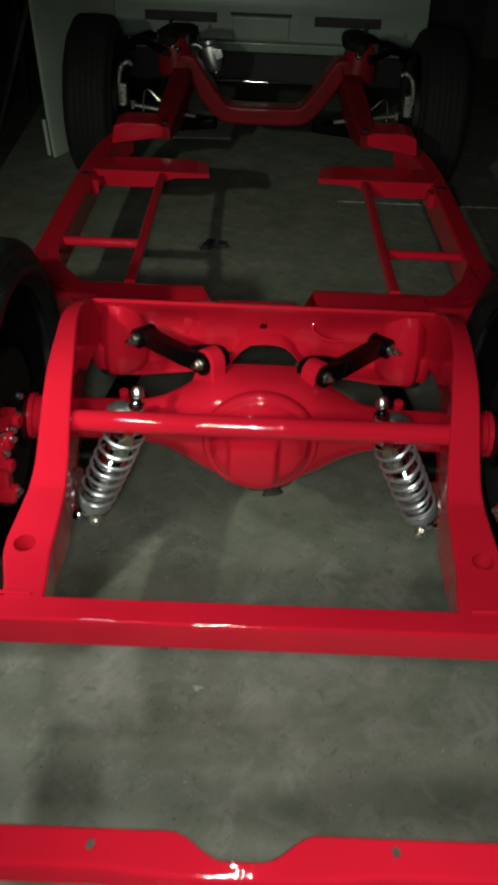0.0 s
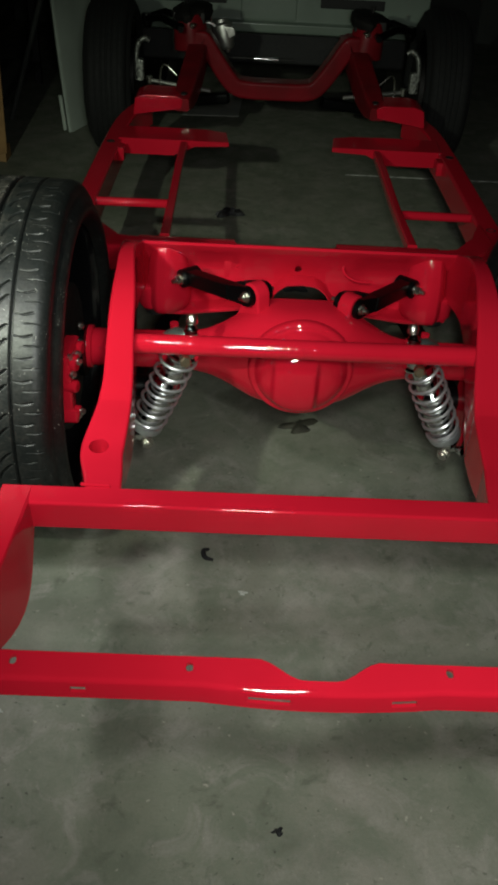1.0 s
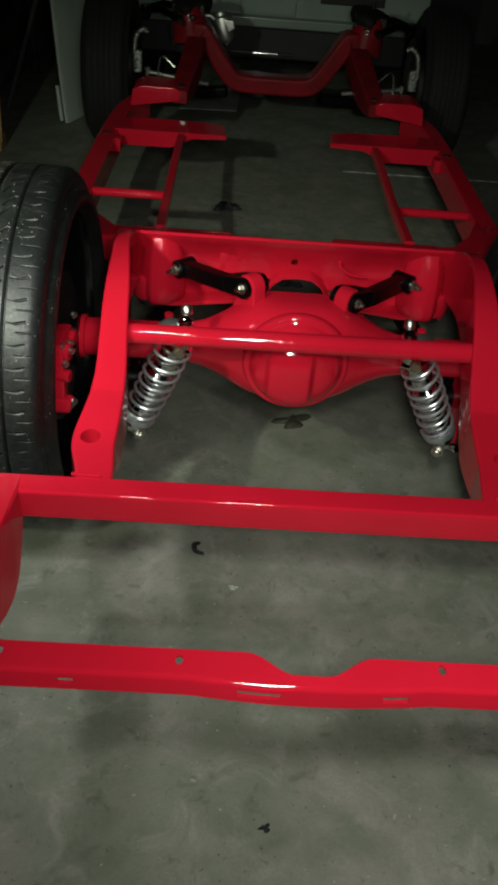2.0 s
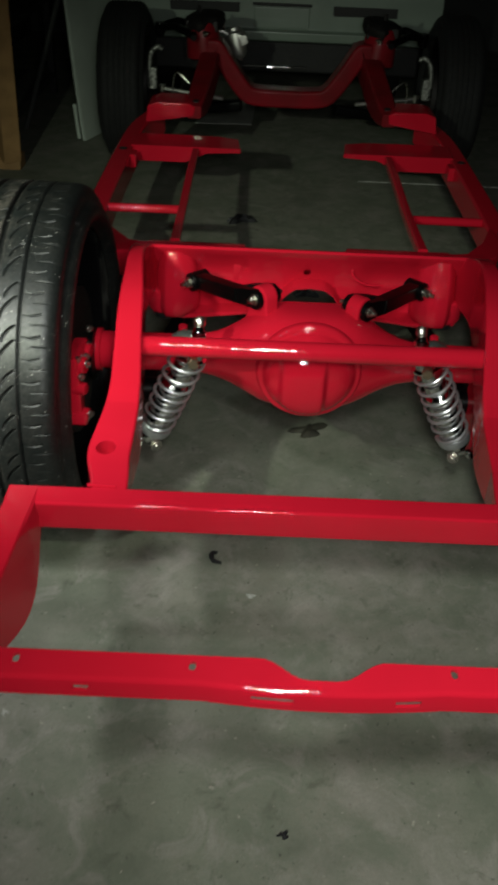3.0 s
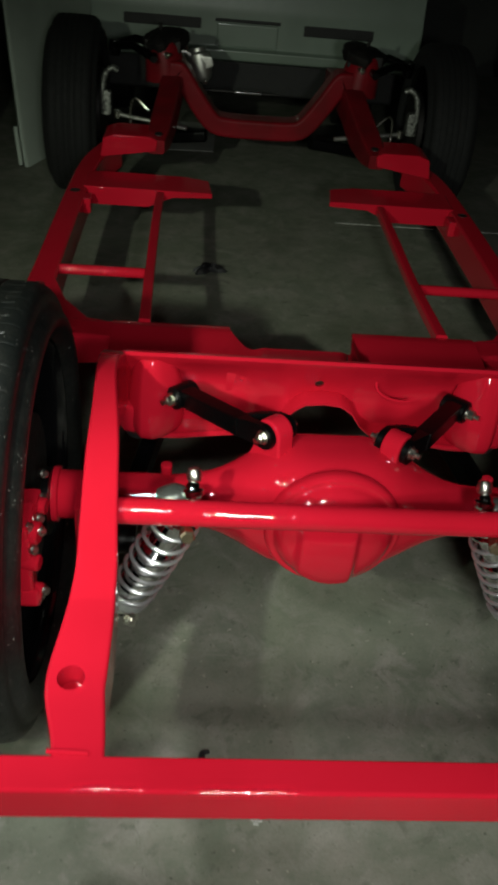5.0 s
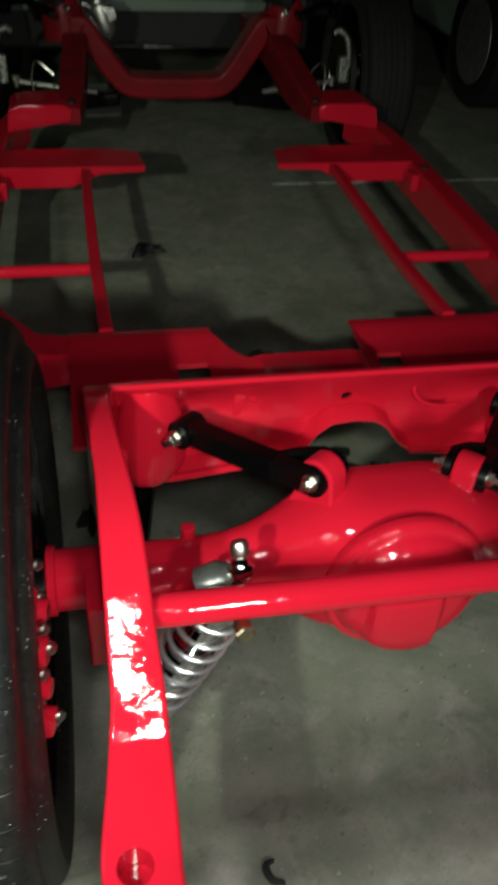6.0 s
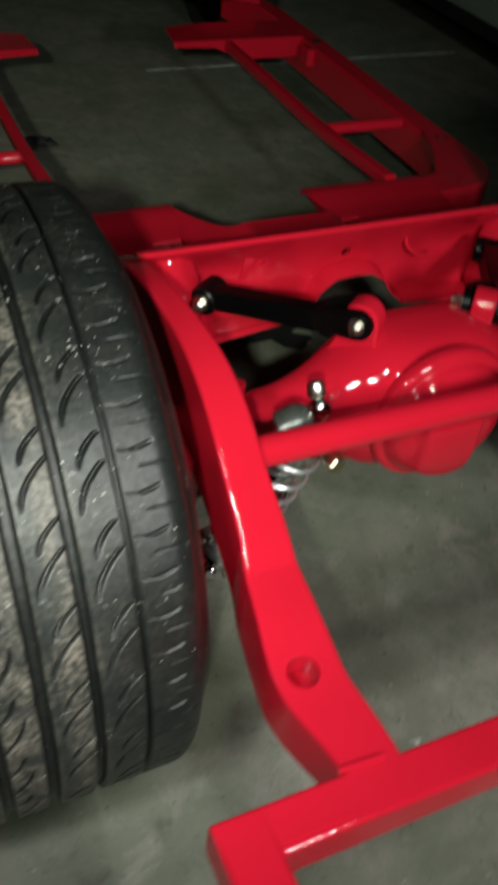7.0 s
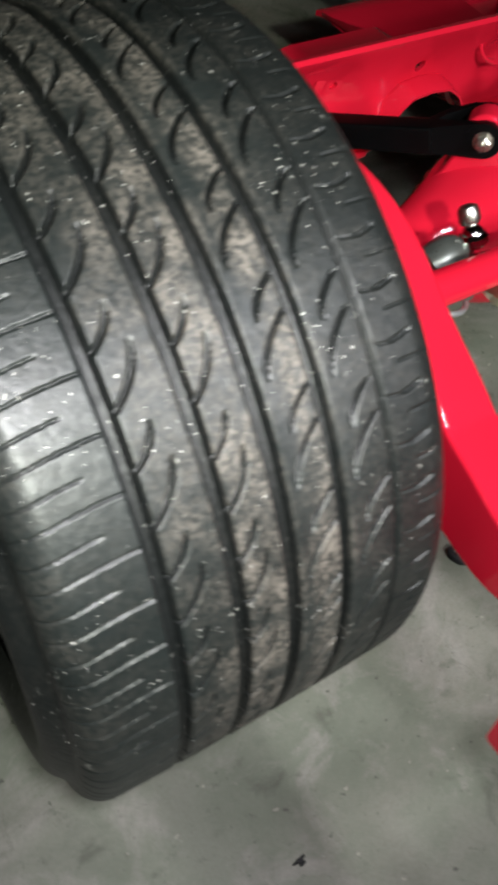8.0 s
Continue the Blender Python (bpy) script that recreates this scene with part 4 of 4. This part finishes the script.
# ---- front suspension ----
def front_corner(s):
    k = thing("front_brake", (s * 0.66, 2.62, 0.37), "silver front brake caliper on a dark disc", "brake", "front brakes")

    def put(name, bm, mat, label="", **q):
        bmesh.ops.transform(bm, matrix=Matrix.Translation((-s * 0.66, -2.62, -0.37)), verts=bm.verts)
        return part(name, bm, mat, k, label, **q)

    put("disc", lathe([(0.0, 0.07), (0.002, 0.155), (0.024, 0.155), (0.026, 0.07)], (s * 0.672, 2.72, 0.36), (s, 0, 0), 40), IRON)
    cal = pipe(smooth_path([(s * 0.600, 2.60, 0.535), (s * 0.622, 2.595, 0.545), (s * 0.650, 2.59, 0.520), (s * 0.660, 2.585, 0.470), (s * 0.662, 2.585, 0.42), (s * 0.655, 2.585, 0.375)], 5), 0.012, 12)
    put("caliper", cal, DULL, "dull silver caliper")
    put("caliper_body", box(s * 0.625, s * 0.672, 2.575, 2.62, 0.36, 0.455), DULL, bevel=0.010)
    for z in (0.37, 0.41, 0.45):
        put("caliper_bolt", bolt(Vector((s * 0.645, 2.573, z)), (0, -1, 0.2), 0.006, 0.010), DULL)
    a = thing("front_control_arm", (s * 0.45, 2.68, 0.58), "black upper front control arm beside the tower", "control arm", "front control arms")
    part("arm_tube", pipe([(0, -0.12, 0.02), (s * 0.09, -0.06, 0.05), (s * 0.17, 0.02, 0.03)], 0.016, 10), BLACK, a)
    part("arm_tube", pipe([(0, 0.14, 0.02), (s * 0.09, 0.09, 0.05), (s * 0.17, 0.04, 0.03)], 0.016, 10), BLACK, a)
    part("shaft", pipe([(0, -0.15, 0.02), (0, 0.17, 0.02)], 0.014, 10), BLACK, a)
    part("ball_joint", lathe([(-0.03, 0.018), (0.0, 0.028), (0.03, 0.022)], (s * 0.17, 0.03, 0.02), (0, 0, 1), 16), BLACK, a)
    part("shaft_bolt", bolt(Vector((s * -0.05, -0.10, 0.03)), (s * -1, -0.6, 0.5), 0.010, 0.014), BOLT, a)
    lo = thing("front_control_arm", (s * 0.36, 2.66, 0.27), "black lower front control arm below the frame", "control arm", "front control arms")
    part("arm_tube", beam([(s * -0.13, -0.04, 0.05, 0.06, 0.05), (s * 0.10, 0.0, 0.02, 0.07, 0.05), (s * 0.30, 0.05, -0.01, 0.05, 0.045)], 0.012, 3), BLACK, lo)
    part("tie_rod", pipe([(s * -0.05, -0.16, 0.08), (s * 0.24, -0.09, 0.10)], 0.009, 10), ALLOY, lo, "bare metal rod")
    part("tie_rod_end", lathe([(0, 0.014), (0.03, 0.016)], (s * 0.24, -0.09, 0.085), (0, 0, 1), 12), BOLT, lo)
    part("brake_line", pipe(smooth_path([(s * 0.10, -0.24, 0.16), (s * 0.16, -0.22, 0.20), (s * 0.18, -0.20, 0.12), (s * 0.16, -0.22, 0.06)], 5), 0.004, 8), BOLT, lo)
    # Mount made larger and black to paint the red tower top as shaded.
    up = thing("upper_ball_mount", (s * 0.42, 2.70, 0.655), "control arm mount, oversized and black for the tower's shade", "suspension mount", "tower mounts")
    casting = lathe([(-0.055, 0.070), (-0.03, 0.088), (0.0, 0.092), (0.016, 0.078), (0.03, 0.04)], (0, 0, 0), (s * 0.25, -0.1, 1), 22)
    for v in casting.verts:
        a = math.atan2(v.co.y, v.co.x)
        k = 1 + 0.13 * math.sin(3 * a + 1.0) + 0.07 * math.sin(7 * a)
        v.co.x, v.co.y = v.co.x * k, v.co.y * k
    part("casting", casting, IRON, up)
    part("shock_stud", pipe([(s * 0.01, 0, 0.02), (s * 0.015, 0, 0.055)], 0.008, 8), IRON, up)
    part("arm_bracket", box(-0.075, 0.075, -0.06, -0.03, -0.05, 0.0), IRON, up, bevel=0.008)


front_corner(-1)
front_corner(1)

gear = thing("steering_box", (-0.30, 2.93, 0.50), "bare aluminium steering box on the front rail", "steering box")
part("body", lathe([(-0.075, 0.026), (-0.06, 0.040), (-0.01, 0.050), (0.035, 0.052), (0.045, 0.040)], (0.035, 0, 0.02), (-0.25, 0.2, 1), 20), ALLOY, gear)
part("cap", lathe([(0, 0.036), (0.014, 0.036), (0.020, 0.02)], (0.022, 0.008, 0.064), (-0.25, 0.2, 1), 16), ALLOY, gear)
part("ear", prism([(0.02, -0.02), (0.095, 0.02), (0.085, 0.055), (0.03, 0.06)], lambda u, v, w: Vector((u, -0.045 + w, v)), 0.02), ALLOY, gear, bevel=0.005)
part("hose_loop", pipe(smooth_path([(0.0, -0.02, 0.01), (-0.012, -0.02, 0.055), (-0.050, -0.02, 0.066), (-0.085, -0.02, 0.045), (-0.10, -0.02, 0.0)], 5), 0.010, 10), ALLOY, gear, "curved metal arm")
part("fitting", pipe([(-0.03, -0.02, 0.06), (-0.03, -0.02, 0.105)], 0.007, 8), BOLT, gear)
part("fitting", pipe([(-0.065, -0.02, 0.06), (-0.065, -0.02, 0.10)], 0.007, 8), BOLT, gear)
part("flange_bolt", bolt(Vector((0.06, -0.03, -0.05)), (0.3, -1, 0), 0.009, 0.012), BOLT, gear)
rod = thing("center_link", (-0.08, 2.86, 0.425), "thin dark steel rod with a bright sleeve between the front rails", "steering rod")
part("rod_bar", pipe([(-0.22, 0, 0.0), (0.17, 0, 0.0)], 0.006, 10), IRON, rod)
part("clamp_sleeve", pipe([(-0.03, 0, 0.0), (0.09, 0, 0.0)], 0.009, 12), CHROME, rod, "bright adjuster sleeve")


# ---- things round the frame ----
def parked_truck():
    t = thing("parked_van", (0, 3.6, 0), "pale parked van with a slotted bumper in the dark", "van")
    sh = bmesh.new()
    prism([(0.40, 0.0), (0.415, -0.035), (0.46, -0.04), (0.47, -0.012), (0.62, -0.012), (0.66, 0.0), (0.78, 0.012), (0.78, 0.16), (0.40, 0.16)], lambda u, v, w: Vector((-1.0 + w, v, u)), 1.86, sh)
    bp = part("bumper", sh, PALE, t, bevel=0.008)
    # Slots and plate gap are black boxes on the bumper, shade painted in.
    for x0, x1 in ((-0.66, -0.27), (0.25, 0.61)):
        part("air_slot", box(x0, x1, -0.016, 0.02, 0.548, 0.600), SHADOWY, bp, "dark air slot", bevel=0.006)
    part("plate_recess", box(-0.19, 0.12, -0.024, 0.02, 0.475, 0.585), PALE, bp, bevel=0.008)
    part("plate_shadow_gap", box(-0.20, 0.13, -0.018, 0.02, 0.588, 0.604), SHADOWY, bp, "black strip painted as shade above the plate panel", bevel=0.003)
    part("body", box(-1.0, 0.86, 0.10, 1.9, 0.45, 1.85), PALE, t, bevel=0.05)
    # Black box, which also paints the shade below the van.
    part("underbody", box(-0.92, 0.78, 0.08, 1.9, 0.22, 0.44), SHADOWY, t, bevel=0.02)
    for x in (-0.75, 0.62):
        part("tyre", lathe([(-0.1, 0.24), (-0.09, 0.31), (0.09, 0.31), (0.1, 0.24)], (x, 0.55, 0.31), (1, 0, 0), 32), SHADOWY, t)
    return t


parked_truck()


def parked_car():
    t = thing("parked_car", (1.62, 2.6, 0), "pale parked car beside the frame in the dark", "car")
    sec = [(0.0, 0.24), (-0.02, 0.30), (-0.03, 0.45), (-0.02, 0.62), (0.0, 0.80), (0.04, 0.86), (0.20, 1.30), (1.5, 1.30), (1.66, 0.86), (1.7, 0.3), (1.68, 0.24)]
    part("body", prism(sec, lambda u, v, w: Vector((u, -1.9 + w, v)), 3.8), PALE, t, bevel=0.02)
    part("sill", box(-0.012, 0.03, -1.9, 0.52, 0.20, 0.245), SHADOWY, t, bevel=0.006)
    for y in (0.90, -1.45):
        w = part("tyre", lathe([(-0.02, 0.22), (-0.015, 0.30), (0.0, 0.315), (0.18, 0.315), (0.19, 0.25)], (-0.02, y, 0.315), (1, 0, 0), 40), SHADOWY, t)
        part("rim", lathe([(-0.03, 0.03), (-0.028, 0.08), (-0.022, 0.20), (0.0, 0.215)], (-0.02, y, 0.315), (1, 0, 0), 32), ALLOY, w, "dull steel wheel cover")
    return t


parked_car()

panel = thing("car_door", (-1.02, 2.95, 0), "pale grey-green car door standing upright on the floor", "car door")
rings = []
for z in np.linspace(0.0, 1.25, 22):
    f = z / 1.25
    xl = -0.058 - 0.075 * f ** 0.8
    bulge = 0.018 * math.sin(math.pi * min(1.0, 1.3 * f))
    rings.append([Vector((xl, -0.004, z)), Vector((xl + 0.012, -0.022, z)), Vector((xl + 0.03, -0.012, z)), Vector((xl + 0.075 + bulge, 0.12, z)), Vector((0.5 * xl + 0.10 + bulge, 0.36, z)),
                  Vector((0.20, 0.62, z)), Vector((0.17, 0.64, z)), Vector((0.5 * xl + 0.05, 0.40, z)), Vector((xl + 0.02, 0.06, z))])
part("door_skin", loft(rings), PANEL, panel, smooth=60)
trim = pipe([(-0.066 - 0.002 * k, -0.024, 0.012 + 0.025 * k) for k in range(8)], 0.010, 8)
part("edge_trim", trim, PANEL, panel, "bright lower edge strip")

post = thing("wooden_post", (-1.35, 2.46, 0), "bare pine post standing on a small foot block", "post")
part("upright", beam([(0, 0, 0.05, 0.085, 0.085), (0.035, -0.05, 0.72, 0.085, 0.085), (0.07, -0.10, 1.40, 0.085, 0.085)], 0.004, 2), WOOD, post, bevel=0)
part("foot_block", box(-0.085, 0.075, -0.05, 0.05, 0.0, 0.062), WOOD, post, bevel=0.004)

crate = thing("storage_shelf", (-1.66, 3.0, 0), "dark shelf unit against the wall", "shelf")
for z in (0.10, 0.52, 0.94, 1.36):
    part("board", box(-0.26, 0.26, -0.9, 0.9, z, z + 0.03), WALL, crate, bevel=0.003)
for x in (-0.24, 0.24):
    for y in (-0.88, 0.88):
        part("leg", box(x - 0.02, x + 0.02, y - 0.02, y + 0.02, 0.0, 1.45), SHADOWY, crate, bevel=0.003)
stick = thing("leaning_pole", (-1.36, 3.1, 0), "thin grey pole leaning in the corner", "pole")
part("shaft", pipe([(-0.05, 0.0, 0.0), (0.16, 0.25, 0.7)], 0.014, 10), WALL, stick)

# floor marks and litter
line = box(0.36, 1.80, 2.462, 2.472, 0.0, 0.0025)
tagged(part("floor_line", line, CHALK), "thin worn pale line on the concrete", "floor line", kind="structure")
sheet = thing("cardboard_sheet", (-0.28, 3.55, 0), "flat grey cardboard sheet lying on the floor", "cardboard")
part("sheet", prism([(-0.22, -0.20), (0.10, -0.18), (0.12, 0.35), (-0.20, 0.33)], lambda u, v, w: Vector((u, v, 0.001 + w)), 0.004), PAPER, sheet)


def rag(name, at, size, label, category, seed, mat, high=0.012, turn=0.0):
    """A crumpled flat scrap with an uneven rim."""
    rnd = random.Random(seed)
    bm = bmesh.new()
    n, rings = 22, []
    for k, (r, z) in enumerate(((1.0, 0.0005), (0.92, 0.5), (0.6, 1.0), (0.25, 0.8))):
        ring = []
        for i in range(n):
            a = 2 * math.pi * i / n
            w = 1 + 0.32 * math.sin(3 * a + seed) + 0.26 * math.sin(5 * a + 2 * seed) + rnd.uniform(-0.08, 0.08)
            x, y = math.cos(a) * r * w * size[0], math.sin(a) * r * w * size[1]
            ring.append(Vector((x * math.cos(turn) - y * math.sin(turn), x * math.sin(turn) + y * math.cos(turn), z * high * rnd.uniform(0.6, 1.3))))
        rings.append(ring)
    return tagged(part(name, loft(rings, bm), mat, smooth=60), label, category), at


for args in (("rag", (-0.195, 1.880, 0), (0.060, 0.030), "crumpled black rag on the concrete floor", "rag", 3, OIL, 0.022, 0.3),
             ("leaf_scrap", (0.045, 0.30, 0), (0.045, 0.028), "dry crumpled leaf scrap on the floor", "leaf", 7, LEAF, 0.012, 0.5),
             ("rubber_scrap", (-0.430, 0.560, 0), (0.020, 0.038), "small black rubber scrap on the floor", "scrap", 5, OIL, 0.02, 0.1),
             ("black_patch", (0.13, 0.70, 0), (0.085, 0.045), "flat black patch on the concrete", "stain", 4, OIL, 0.0012, -0.3),
             ("black_patch", (0.275, 0.645, 0), (0.030, 0.040), "flat black patch on the concrete", "stain", 8, OIL, 0.0012, 0.4),
             ("rubber_scrap", (0.062, 1.17, 0), (0.045, 0.016), "small black rubber scrap on the floor", "scrap", 9, OIL, 0.02, 0.0),
             ("dirt_crumb", (-0.565, -0.683, 0), (0.007, 0.006), "small pale crumb on the floor", "crumb", 14, PAPER, 0.004, 0.0),
             ("dirt_crumb", (-0.039, -0.904, 0), (0.009, 0.007), "small dark crumb on the floor", "crumb", 11, OIL, 0.004, 0.0),
             ("dirt_crumb", (-0.640, -0.467, 0), (0.007, 0.005), "small dark crumb on the floor", "crumb", 12, OIL, 0.004, 0.0),
             ("dirt_crumb", (-0.106, -0.353, 0), (0.008, 0.006), "small pale crumb on the floor", "crumb", 13, PAPER, 0.004, 0.0)):
    ob, at = rag(*args)
    ob.location = at
curl = part("rubber_curl", pipe(smooth_path([(0.004, 0.016, 0.006), (-0.008, 0.012, 0.006), (-0.009, 0.0, 0.006), (-0.003, -0.013, 0.006), (0.014, -0.019, 0.006)], 5), [0.003 + 0.0032 * math.sin(math.pi * k / 20) for k in range(21)], 8), OIL)
curl.location = (-0.190, -0.238, 0)
tagged(curl, "curled scrap of black rubber on the floor", "scrap")
